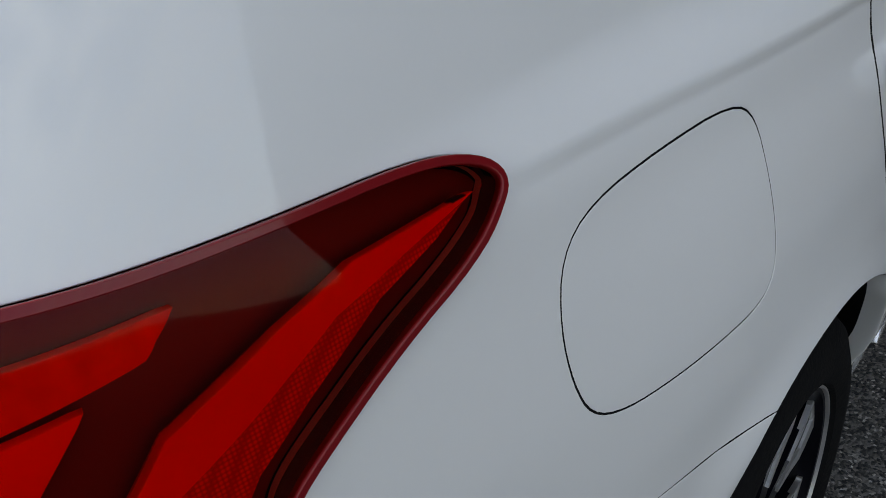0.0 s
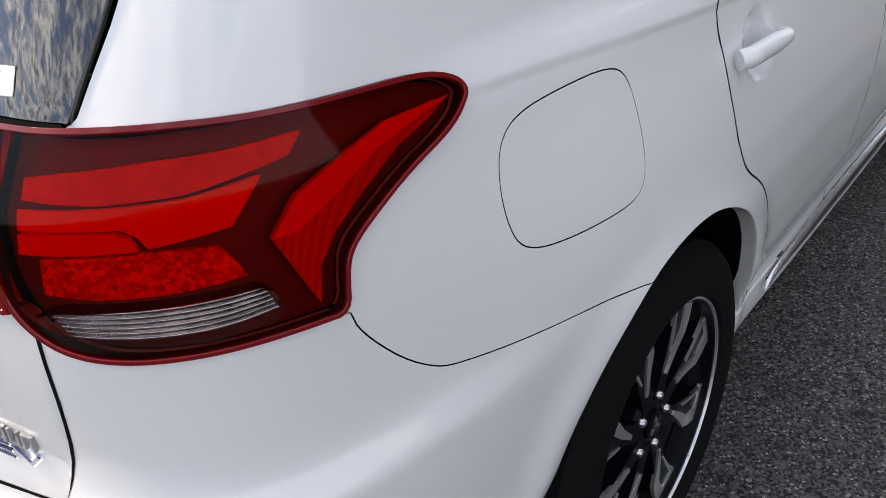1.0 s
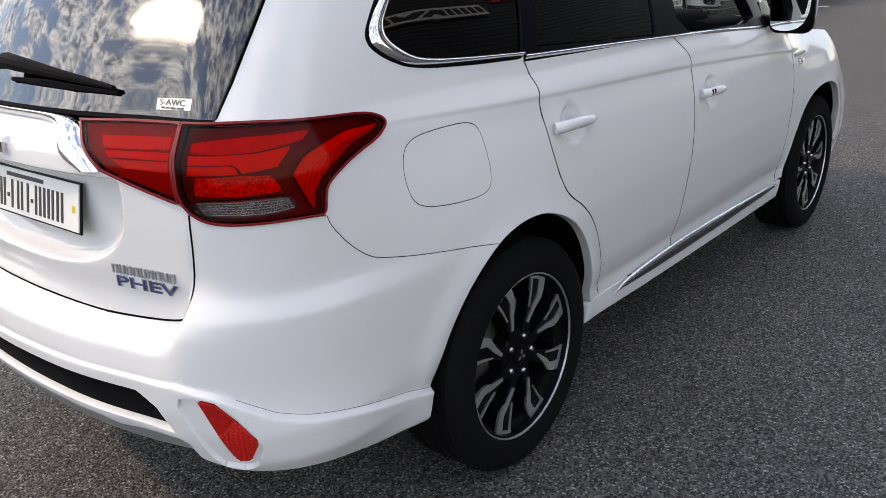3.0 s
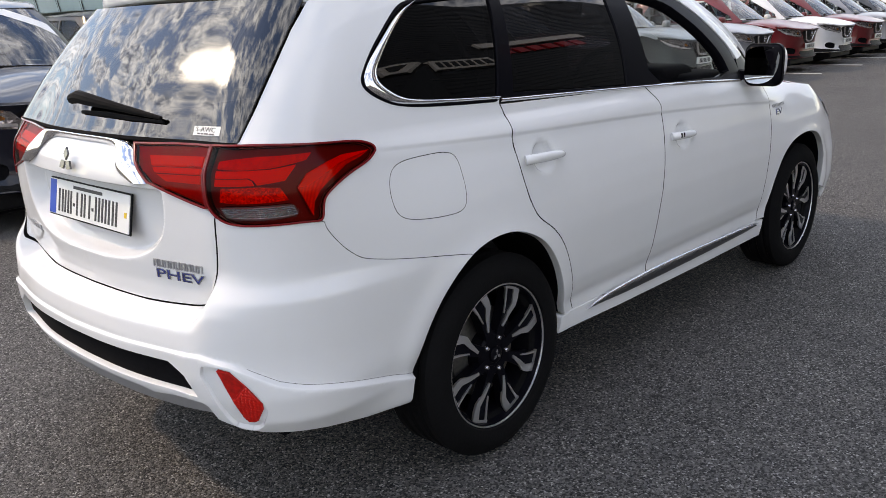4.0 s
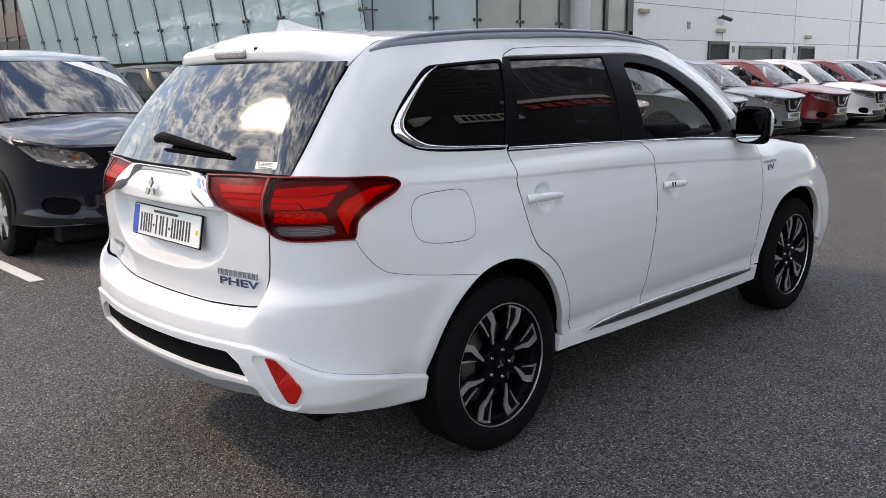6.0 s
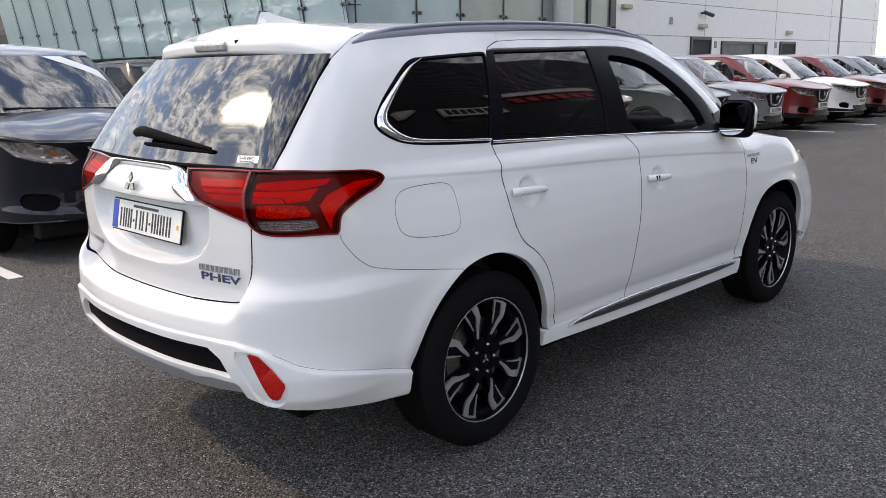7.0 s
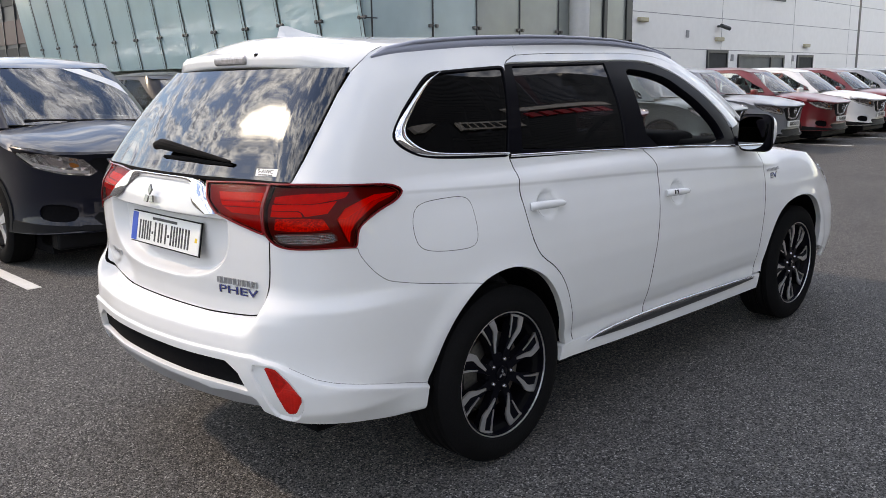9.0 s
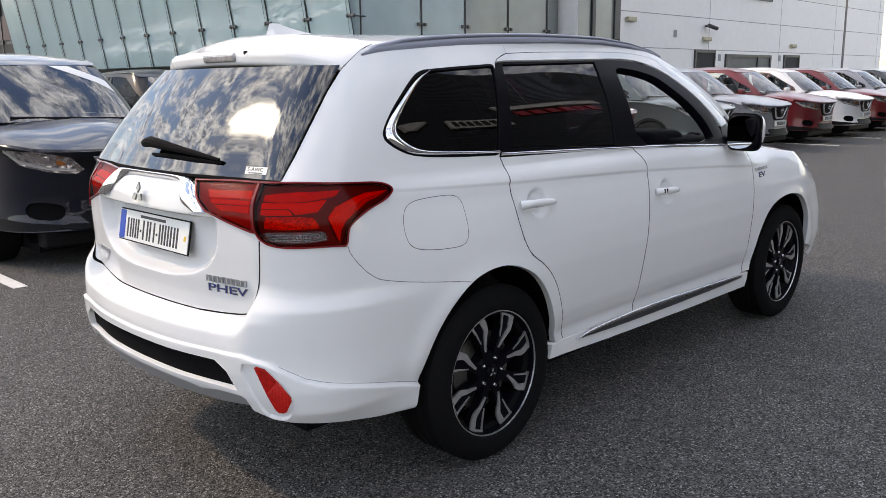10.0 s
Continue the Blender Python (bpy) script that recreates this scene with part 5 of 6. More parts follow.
rear_wheel = wheel()
rim = part("rim", lathe([(0.092, 0.246), (0.099, 0.244), (0.098, 0.2365), (0.085, 0.2345), (0.05, 0.222), (-0.08, 0.215), (-0.08, 0.208), (0.045, 0.214)], 72), GLOSS_BLACK, rear_wheel, smooth=True)
part("rim_edge", lathe([(0.098, 0.2470), (0.1035, 0.2462), (0.1038, 0.2430), (0.099, 0.2415), (0.093, 0.2418)], 72), ALLOY, rim, "machined rim edge", smooth=True)
part("brake_disc", lathe([(0.02, 0.155), (0.03, 0.155), (0.03, 0.05), (0.02, 0.05)], 40), STEEL, rear_wheel, smooth=True)
part("hub_barrel", lathe([(0.0, 0.085), (0.072, 0.078), (0.080, 0.070), (0.080, 0.0), (0.0, 0.0)], 32), GLOSS_BLACK, rear_wheel, smooth=True)
for k in range(8):
    a = 45 * k - 21
    spoke = part("spoke", spoke_strip([(0.04, a - 2, 0.040), (0.10, a, 0.036), (0.16, a + 1, 0.048), (0.215, a + 1, 0.066), (0.241, a + 1, 0.072)], 0.046, 0.082), GLOSS_BLACK, rear_wheel)
    # a bright hook: a broad leg, the bow along the rim and a thin leg
    part("spoke_face", spoke_strip([(0.098, a - 2.0, 0.009), (0.145, a + 5.0, 0.017), (0.180, a + 9.4, 0.024), (0.200, a + 8.4, 0.027), (0.2405, a + 5.0, 0.031)], 0.078, 0.0862), ALLOY, spoke, "machined silver spoke face")
    part("spoke_face", spoke_strip([(0.142, a - 5.0, 0.004), (0.190, a - 6.6, 0.007), (0.2405, a - 8.6, 0.009)], 0.078, 0.0860), ALLOY, spoke, "machined silver spoke face")
    part("spoke_face", spoke_strip([(0.2330, a - 10.0, 0.013), (0.2330, a, 0.014), (0.2330, a + 7.0, 0.014)], 0.078, 0.0858), ALLOY, spoke, "machined silver spoke face")
for k in range(5):
    a = radians(72 * k + 20)
    part("wheel_nut", moved(joined(lathe([(0.0, 0.0105), (0.016, 0.0095), (0.022, 0.006), (0.024, 0.0), (0.0, 0.0)], 12)), Matrix.Translation((0.068, 0.057 * math.sin(a), 0.057 * math.cos(a)))), NUT, rear_wheel, smooth=True)
part("centre_cap", joined(lathe([(0.078, 0.030), (0.086, 0.029), (0.088, 0.026), (0.088, 0.0), (0.078, 0.0)], 28)), GLOSS_BLACK, rear_wheel, smooth=True)
part("cap_emblem", joined(*[moved(prism([(0, 0), (0.006, 0.0105), (0, 0.021), (-0.006, 0.0105)], 0, 0.002), Matrix.Translation((0.0882, 0, 0)) @ Matrix.Rotation(radians(120 * k), 4, "X") @ Matrix.Rotation(radians(90), 4, "Z") @ Matrix.Rotation(radians(90), 4, "X")) for k in range(3)]), CHROME, rear_wheel)
rear_wheel.location = (0.768, 0.0, 0.345)
rear_wheel.parent = car
for x, y, turn in ((0.768, 2.67, 31), (-0.768, 0.0, 180), (-0.768, 2.67, 180)):
    c = copy_thing(rear_wheel, Matrix.Translation((x, y, 0.345)) @ (Matrix.Rotation(radians(180), 4, "Z") if turn == 180 else Matrix.Rotation(radians(turn), 4, "X")))

# ---- lamps, badges and fittings of the white car ----
def on_skin(s, z, lift=0.0):
    p, n = car_skin(np.array([s]), np.array([z]))
    return Vector(p[0] + n[0] * lift), Vector(n[0])


def lamp_piece(name, pts, mat, parent, lift, sgn, rounds=0, bow=None, label="", cell=(0.012, 0.008)):
    return patch(name, chaikin(np.array(pts) * [sgn, 1], rounds, True), mat, parent, lift=lift, deep=0.008, gap=0.0, fine=0.004 if bow else 0.006, cell=cell, bow=bow, label=label)


for sgn, lamp_ob, inner_ob in LAMPS:
    lamp_piece("tail_strip", [(0.640, 1.088), (0.640, 1.104), (0.684, 1.109), (0.768, 1.114), (0.840, 1.113), (0.924, 1.113), (0.905, 1.097), (0.798, 1.085), (0.720, 1.084)], RED_IN, lamp_ob, -0.008, sgn)
    lamp_piece("tail_strip", [(0.640, 1.080), (0.720, 1.080), (0.798, 1.080), (0.872, 1.087), (0.836, 1.050), (0.760, 1.043), (0.752, 1.054), (0.738, 1.062), (0.640, 1.062)], RED_BRIGHT, lamp_ob, -0.005, sgn)
    lamp_piece("tail_strip", [(0.640, 1.058), (0.732, 1.058), (0.744, 1.053), (0.750, 1.042), (0.638, 1.041)], RED_BRIGHT, lamp_ob, -0.004, sgn)
    lamp_piece("brake_lamp", [(0.652, 1.034), (0.756, 1.036), (0.822, 1.031), (0.842, 0.999), (0.780, 0.996), (0.702, 0.995), (0.648, 0.998)], RED_FACET, lamp_ob, -0.012, sgn)
    # ribs alternate both tones: bright and dark reflection streaks put into colour
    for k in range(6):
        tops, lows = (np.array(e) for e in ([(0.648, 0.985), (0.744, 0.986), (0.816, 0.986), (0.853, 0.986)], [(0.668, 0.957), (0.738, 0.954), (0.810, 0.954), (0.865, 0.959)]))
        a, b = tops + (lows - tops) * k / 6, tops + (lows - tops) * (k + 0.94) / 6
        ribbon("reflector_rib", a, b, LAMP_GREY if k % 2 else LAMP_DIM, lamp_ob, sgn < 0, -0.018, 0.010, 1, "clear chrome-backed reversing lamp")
    lamp_piece("side_reflector", [(1.104, 1.096), (1.014, 1.094), (0.966, 1.082), (0.900, 1.058), (0.870, 1.028), (0.890, 0.985), (0.906, 0.950), (0.912, 0.986), (0.936, 1.016), (0.972, 1.040), (1.026, 1.070), (1.074, 1.084)], RED_MESH, lamp_ob, -0.006, sgn)
    lamp_piece("side_light_guide", [(1.104, 1.097), (1.014, 1.096), (0.966, 1.084), (0.900, 1.060), (0.870, 1.029), (0.896, 1.030), (0.938, 1.048), (0.996, 1.076), (1.046, 1.087)], RED_BRIGHT, lamp_ob, -0.002, sgn)
    rim_l = chaikin(np.array(LAMP) * [sgn, 1], 0, True)
    patch("lens_edge", rim_l, RED_EDGE, lamp_ob, holes=[inset(resample(rim_l, 0.006), 0.0045)], lift=0.0065, deep=0.006, gap=0.0005, fine=0.006, cell=(0.01, 0.01))
    for pts in ([(0.372, 1.106), (0.578, 1.112), (0.584, 1.090), (0.395, 1.084)], [(0.402, 1.079), (0.586, 1.084), (0.587, 1.071), (0.416, 1.066)], [(0.425, 1.060), (0.588, 1.065), (0.588, 1.044), (0.462, 1.044)]):
        lamp_piece("tail_strip", pts, RED_BRIGHT, inner_ob, -0.004, sgn)
    rim_g = np.array(LAMP_IN) * [sgn, 1]
    patch("lens_edge", rim_g, RED_EDGE, inner_ob, holes=[inset(resample(rim_g, 0.006), 0.005)], lift=0.0065, deep=0.006, gap=0.0005, fine=0.006, cell=(0.01, 0.01))
    # chrome bar over the plate that runs down into a hook beside the lamp
    ribbon("gate_chrome", [(0.0, 1.133), (0.10, 1.133), (0.20, 1.133), (0.270, 1.132), (0.296, 1.120), (0.330, 1.084), (0.400, 1.032)], [(0.0, 1.121), (0.10, 1.121), (0.17, 1.120), (0.214, 1.114), (0.240, 1.092), (0.272, 1.050), (0.336, 1.029)], CHROME, gate, sgn < 0, 0.004, 0.020)


def warp(bm, s0, z0, lift):
    """Lays a flat shape, x along the skin and y up, onto the car's skin."""
    v = np.array([tuple(q.co) for q in bm.verts])
    p, n = car_skin(s0 + v[:, 0], z0 + v[:, 1])
    for q, a, b, h in zip(bm.verts, p, n, v[:, 2]):
        q.co = Vector(a + b * (lift + h))
    return bm


def words(text, size, deep=0.0015, thin=0.0):
    """A word in the built-in font as a mesh."""
    cu = bpy.data.curves.new("word", "FONT")
    cu.body, cu.size, cu.extrude, cu.resolution_u = text, size, deep, 3
    cu.offset = -thin
    ob = bpy.data.objects.new("word", cu)
    me = bpy.data.meshes.new_from_object(ob)
    bm = bmesh.new()
    bm.from_mesh(me)
    bpy.data.objects.remove(ob)
    return bm


def bars(widths, height, gap, slant=0.0, deep=0.004):
    """A row of upright blocks that stand for letters."""
    out, x = [], 0.0
    for w in widths:
        k = slant * height
        pts = [(x, 0), (x + w, 0), (x + w + k, height), (x + k, height)]
        out.append(prism(pts, 0, deep))
        x += w + gap
    return joined(*out)


EMBLEM = material("dark_chrome", (0.20, 0.20, 0.21), 0.15, 1.0)
DECAL = material("white_decal", (0.78, 0.79, 0.79), 0.5, vary=0.03, scale=60)
INK = material("dark_ink", (0.02, 0.02, 0.025), 0.5)
NAVY = material("blue_enamel", (0.01, 0.03, 0.16), 0.2, coat=0.6)
PLATE = material("number_plate", (0.74, 0.75, 0.74), 0.4, vary=0.03, scale=40)
BLUE = material("plate_blue", (0.006, 0.075, 0.42), 0.4, spec=0.2)
YELLOW = material("yellow_mark", (0.75, 0.48, 0.03), 0.5)

sticker = patch("window_sticker", np.array([(0.526, 1.158), (0.632, 1.160), (0.632, 1.181), (0.526, 1.179)]), DECAL, gate, lift=0.0062, deep=0.0005, gap=0, fine=0.01, cell=(0.01, 0.01), label="small white glass sticker")
lettering = words("S-AWC", 0.0165, 0.0003)
bmesh.ops.scale(lettering, vec=(1.55, 1, 1), verts=lettering.verts)
part("lettering", warp(lettering, 0.534, 1.1665, 0.0074), INK, sticker)
part("small_lettering", warp(bars([0.012, 0.009, 0.016, 0.022], 0.0032, 0.004, 0, 0.0004), 0.542, 1.1600, 0.0072), INK, sticker)

# model badges: chrome blocks
random.seed(4)
def stroke(x0, y0, x1, y1, w, lean=0.15, deep=0.004):
    """One slanted stroke of a badge."""
    return prism([(x0 + lean * y0 - w / 2, y0), (x0 + lean * y0 + w / 2, y0), (x1 + lean * y1 + w / 2, y1), (x1 + lean * y1 - w / 2, y1)], 0, deep)


def level(x0, x1, y, h, lean=0.15, deep=0.004):
    return prism([(x0 + lean * y, y), (x1 + lean * y, y), (x1 + lean * (y + h), y + h), (x0 + lean * (y + h), y + h)], 0, deep)


for k in range(9):
    shapes = [stroke(0.003, 0, 0.003, 0.022, 0.0036), stroke(0.0165, 0, 0.0165, 0.022, 0.0036)]
    shapes.append(level(0.003, 0.0165, 0.0 if k % 3 == 1 else 0.0185, 0.0036, deep=0.0038))
    part("badge_block", warp(joined(*shapes), 0.372 + k * 0.0220, 0.798, 0.001), SILVER, gate, "chrome badge shape")
for thin, deep, mat, high, label in ((-0.0016, 0.0020, CHROME, 0.002, "chrome badge lettering"), (0.0004, 0.0018, NAVY, 0.0032, "dark blue badge inlay")):
    word = words("PHEV", 0.0390, deep, thin)
    for v in word.verts:
        v.co.x = 2.10 * v.co.x + 0.22 * v.co.y
    part("badge_lettering", warp(word, 0.372, 0.765, high), mat, gate, label)
part("drive_badge", warp(bars([0.03, 0.03, 0.03, 0.03], 0.018, 0.006, 0.2), -0.52, 0.790, 0.001), SILVER, gate)
for left in (False, True):
    shapes = [(bars([0.014] * 9, 0.013, 0.005, 0.2), 3.775, 0.940, SILVER)]
    if left:
        shapes.append((bars([0.05, 0.055], 0.024, 0.005, 0.2), 3.80, 0.904, NAVY))
    else:
        for thin, deep, mat in ((-0.0018, 0.0018, CHROME), (0.0004, 0.0026, NAVY)):
            word = words("EV", 0.038, deep, thin)
            for v in word.verts:
                v.co.x = 2.1 * v.co.x + 0.2 * v.co.y
            shapes.append((word, 3.80, 0.902, mat))
    for b, s0, z0, m in shapes:
        b = warp(b, s0, z0, 0.0015)
        if left:
            bmesh.ops.scale(b, vec=(-1, 1, 1), verts=b.verts)
            bmesh.ops.reverse_faces(b, faces=b.faces)
        part("wing_badge", b, m, car)
emblem = joined(*[moved(prism([(0, 0.002), (0.0155, 0.0215), (0, 0.043), (-0.0155, 0.0215)], 0, 0.006, 0.001), Matrix.Rotation(radians(120 * k), 4, "Z")) for k in range(3)])
part("emblem", moved(emblem, Matrix.Translation((0, -0.950, 1.065)) @ Matrix.Rotation(radians(90 - 13), 4, "X")), EMBLEM, gate)

# number plate, with blocks for its figures
plate = thing("number_plate", "", "")
tilt = Matrix.Translation((0, -0.908, 0.926)) @ Matrix.Rotation(radians(90 - 11), 4, "X")


def on_plate(bm):
    return moved(bm, tilt)


part("plate_frame", on_plate(box(-0.265, 0.265, -0.061, 0.061, -0.007, -0.001, 0.002)), BLACK_PLASTIC, plate)
part("plate_sheet", on_plate(box(-0.26, 0.26, -0.056, 0.056, -0.002, 0.002, 0.001)), PLATE, plate)
part("plate_band", on_plate(box(-0.258, -0.214, -0.054, 0.054, 0.001, 0.0028)), BLUE, plate)
x = -0.196
for w in (0.014, 0.030, 0.030, -0.012, 0.042, 0.042, -0.012, 0.032, 0.032, 0.014, 0.032):
    if w < 0:
        part("figure_block", on_plate(box(x, x - w, -0.018, -0.008, 0.001, 0.003)), INK, plate)
    else:
        h = 0.011
        y0, y1 = -0.044, 0.028
        bits = [box(x, x + h, y0, y1, 0.001, 0.003)] if w < 0.02 else [box(x, x + h, y0, y1, 0.001, 0.003), box(x + w - h, x + w, y0, y1, 0.001, 0.003)]
        part("figure_block", on_plate(joined(*bits)), INK, plate)
    x += abs(w) + 0.0095
part("figure_block", on_plate(box(-0.095, 0.095, 0.036, 0.046, 0.001, 0.003)), INK, plate)
part("plate_mark", on_plate(box(0.232, 0.246, -0.012, 0.004, 0.001, 0.003)), YELLOW, plate)
plate.parent = gate

# rear wiper
arm = [on_skin(s, z, l)[0] for s, z, l in ((-0.075, 1.214, 0.045), (-0.02, 1.219, 0.05), (0.06, 1.214, 0.046), (0.20, 1.206, 0.035), (0.30, 1.199, 0.026), (0.40, 1.190, 0.018))]
wiper = part("rear_wiper", rod(arm, [0.016, 0.020, 0.018, 0.012, 0.009, 0.005], 10), RUBBER, gate, smooth=True)
part("wiper_blade", rod([on_skin(s, z, 0.010)[0] for s, z in ((-0.05, 1.193), (0.1, 1.193), (0.25, 1.188), (0.405, 1.183))], [0.006, 0.008, 0.007, 0.004], 6), RUBBER, wiper)

# high brake lamp, washer jet
part("high_brake_lamp", moved(box(-0.112, 0.112, -0.013, 0.013, -0.018, 0.018, 0.012, 3), Matrix.Translation((0, -0.584, 1.543)) @ Matrix.Rotation(radians(6), 4, "X")), material("clear_brake_lamp", (0.42, 0.40, 0.40), 0.15, 0.2, coat=0.8, vary=0.35, scale=70), spoiler, "clear high-level brake lamp")
part("washer_jet", moved(box(-0.008, 0.008, -0.008, 0.008, -0.009, 0.009, 0.004), Matrix.Translation((0.17, -0.578, 1.556))), BLACK_PLASTIC, spoiler)

# aerial fin
bm = bmesh.new()
rows = []
for k, (h, y0, y1, w) in enumerate(((0.0, -0.375, -0.04, 0.034), (0.012, -0.368, -0.14, 0.022), (0.028, -0.363, -0.235, 0.012), (0.042, -0.358, -0.295, 0.008), (0.048, -0.350, -0.315, 0.003))):
    z = 1.632 + h
    rows.append([bm.verts.new(p) for p in ((0, y1, z), (w * 0.8, y1 * 0.6 + y0 * 0.4, z), (w, y0 + 0.02, z), (0, y0, z), (-w, y0 + 0.02, z), (-w * 0.8, y1 * 0.6 + y0 * 0.4, z))])
for a, b in zip(rows, rows[1:]):
    for k in range(6):
        bm.faces.new((a[k], a[(k + 1) % 6], b[(k + 1) % 6], b[k]))
bm.faces.new(rows[-1])
bmesh.ops.recalc_face_normals(bm, faces=bm.faces)
part("aerial_fin", bm, WHITE, car, smooth=True)


RAIL_Y = [-0.385, -0.31, -0.18, -0.04, 0.11, 0.27, 0.44, 0.63, 0.84, 1.07, 1.32, 1.556, 1.64]
RAIL_X = [0.585, 0.588, 0.594, 0.598, 0.600, 0.603, 0.607, 0.609, 0.608, 0.601, 0.592, 0.580, 0.574]
RAIL_Z = [1.543, 1.556, 1.569, 1.581, 1.592, 1.599, 1.605, 1.610, 1.613, 1.612, 1.599, 1.573, 1.560]
RAIL_H = [0.001, 0.022, 0.034, 0.035, 0.034, 0.034, 0.034, 0.032, 0.029, 0.028, 0.023, 0.015, 0.004]


def rail_section(side):
    """A blade on the roof's edge with a groove along its flank."""
    def fn(u, v):
        y = -0.385 + u * 2.025
        x, z, h = (float(np.interp(y, RAIL_Y, row)) for row in (RAIL_X, RAIL_Z, RAIL_H))
        cleft = 0.009 * float(step(0.07, 0.12, np.array(u))) * float(step(1.0, 0.9, np.array(u)))
        ring = ((0.004, -0.012), (0.006, 0.0), (0.006, 0.48 * h), (0.005 - cleft, 0.51 * h), (0.005 - cleft, 0.62 * h), (0.005, 0.65 * h), (0.002, 0.90 * h), (-0.006, h), (-0.018, 0.98 * h), (-0.028, 0.8 * h), (-0.030, -0.02), (0.004, -0.012))
        dx, dz = ring[int(round(v * 11))]
        return (side * (x + dx), y, z + dz)
    return fn


for side in (1, -1):
    grid_ob("roof_rail", rail_section(side), np.linspace(0, 1, 82), np.linspace(0, 1, 12), RAIL, car, "silver roof rail", flip=side < 0)

# door handles
for left in (False, True):
    for s0, s1, z0, z1, door in ((1.715, 1.927, 0.980, 0.975, "rear"), (2.688, 2.892, 0.932, 0.925, "front")):
        path = []
        for w in np.linspace(0, 1, 15):
            lift = 0.004 + 0.020 * min(1, 12 * w + 0.2, 5 * (1 - w)) ** 0.6
            p, n = on_skin(s0 + (s1 - s0) * w, z0 + (z1 - z0) * w, lift)
            path.append(p)
        bm = rod(path, [0.0165 - 0.006 * max(0, w - 0.55) / 0.45 for w in np.linspace(0, 1, 15)], 18)
        if left:
            bmesh.ops.scale(bm, vec=(-1, 1, 1), verts=bm.verts)
            bmesh.ops.reverse_faces(bm, faces=bm.faces)
        h = part("door_handle", bm, WHITE, car, smooth=True)
        if door == "front" and not left:
            for ahead in (0.030, 0.052):
                q, n = on_skin(s0 + ahead, z0, 0.0395)
                part("keyhole_cover", box(q.x - 0.003, q.x + 0.003, q.y - 0.004, q.y + 0.004, q.z - 0.010, q.z + 0.008, 0.001), BLACK_PLASTIC, h)

# door mirrors
for side in (1, -1):
    mirror = thing("door_mirror", "", "")
    mirror.parent = car

    def shell_fn(u, v):
        a, r = v * 2 * math.pi, math.sin(u * math.pi / 2) ** 0.7
        c, s = math.cos(a), math.sin(a)
        f = (abs(c) ** 3 + abs(s) ** 3) ** (-1 / 3)
        return (side * (0.940 + 0.090 * r * f * c), 2.005 - 0.115 * u**2.2, 1.170 + 0.094 * r * f * s + 0.01 * c)

    grid_ob("mirror_cap", shell_fn, np.linspace(0.02, 1, 14), np.linspace(0, 1, 33), WHITE, mirror, flip=side > 0)
    part("mirror_rim", moved(joined(box(-0.090, 0.090, -0.030, 0.030, -0.097, 0.097, 0.040, 6)), Matrix.Translation((side * 0.940, 1.895, 1.170)) @ Matrix.Rotation(radians(-3 * side), 4, "Z")), GLOSS_BLACK, mirror, smooth=True)
    part("mirror_glass", moved(moved(prism(chaikin([(-0.052 * side - 0.018, -0.084), (0.052 - 0.018 * side, -0.084), (0.078, -0.02), (0.078, 0.084), (-0.078, 0.084), (-0.078, -0.02)], 2, True), -0.002, 0.002), Matrix.Rotation(radians(90), 4, "X")), Matrix.Translation((side * 0.940, 1.863, 1.170)) @ Matrix.Rotation(radians(3 * side), 4, "Z") @ Matrix.Rotation(radians(-3), 4, "X")), MIRROR, mirror)
    part("mirror_foot", rod([(side * 0.78, 1.96, 1.125), (side * 0.86, 1.95, 1.120), (side * 0.94, 1.94, 1.125)], [0.022, 0.018, 0.022], 8), GLOSS_BLACK, mirror, smooth=True)

# exhaust side box under the bumper
part("rear_silencer", box(0.48, 0.62, -0.74, -0.58, 0.305, 0.40, 0.03), BLACK_PLASTIC, car)

# seats, dashboard and steering wheel seen through the glass
def seat(x, y, back=0.62):
    s = thing("seat", "", "")
    s.parent = car
    part("cushion", box(x - 0.25, x + 0.25, y - 0.05, y + 0.45, 0.50, 0.66, 0.05, 3), FABRIC, s, smooth=True)
    part("backrest", moved(box(-0.25, 0.25, -0.06, 0.06, 0, back, 0.05, 3), Matrix.Translation((x, y, 0.60)) @ Matrix.Rotation(radians(14), 4, "X")), FABRIC, s, smooth=True)
    part("headrest", moved(box(-0.13, 0.13, -0.05, 0.05, back + 0.02, back + 0.2, 0.045, 3), Matrix.Translation((x, y, 0.60)) @ Matrix.Rotation(radians(14), 4, "X")), FABRIC, s, smooth=True)


for x, y in ((0.36, 1.10), (-0.36, 1.10), (0.36, 0.25), (-0.36, 0.25), (0.0, 0.25)):
    seat(x, y, 0.55 if y > 1 else 0.5)
part("dashboard", joined(box(-0.68, 0.68, 1.72, 2.15, 0.72, 1.13, 0.06, 3), box(0.16, 0.58, 1.60, 1.95, 0.90, 1.17, 0.05, 3)), LINER, car, smooth=True)
part("steering_wheel", moved(joined(lathe([(0.018 * math.cos(a), 0.18 + 0.018 * math.sin(a)) for a in np.linspace(0, 2 * math.pi, 11)[:-1]], 32, "z"), box(-0.17, 0.17, -0.025, 0.025, -0.02, 0.01, 0.01), box(-0.06, 0.06, -0.06, 0.06, -0.03, 0.02, 0.02)),
                                         Matrix.Translation((0.37, 1.44, 1.10)) @ Matrix.Rotation(radians(65), 4, "X")), BLACK_PLASTIC, car, smooth=True)
part("headlining", box(-0.55, 0.55, -0.35, 1.55, 1.555, 1.565), FABRIC, car)
part("inner_mirror", box(-0.11, 0.11, 1.62, 1.65, 1.42, 1.49, 0.012), BLACK_PLASTIC, car)
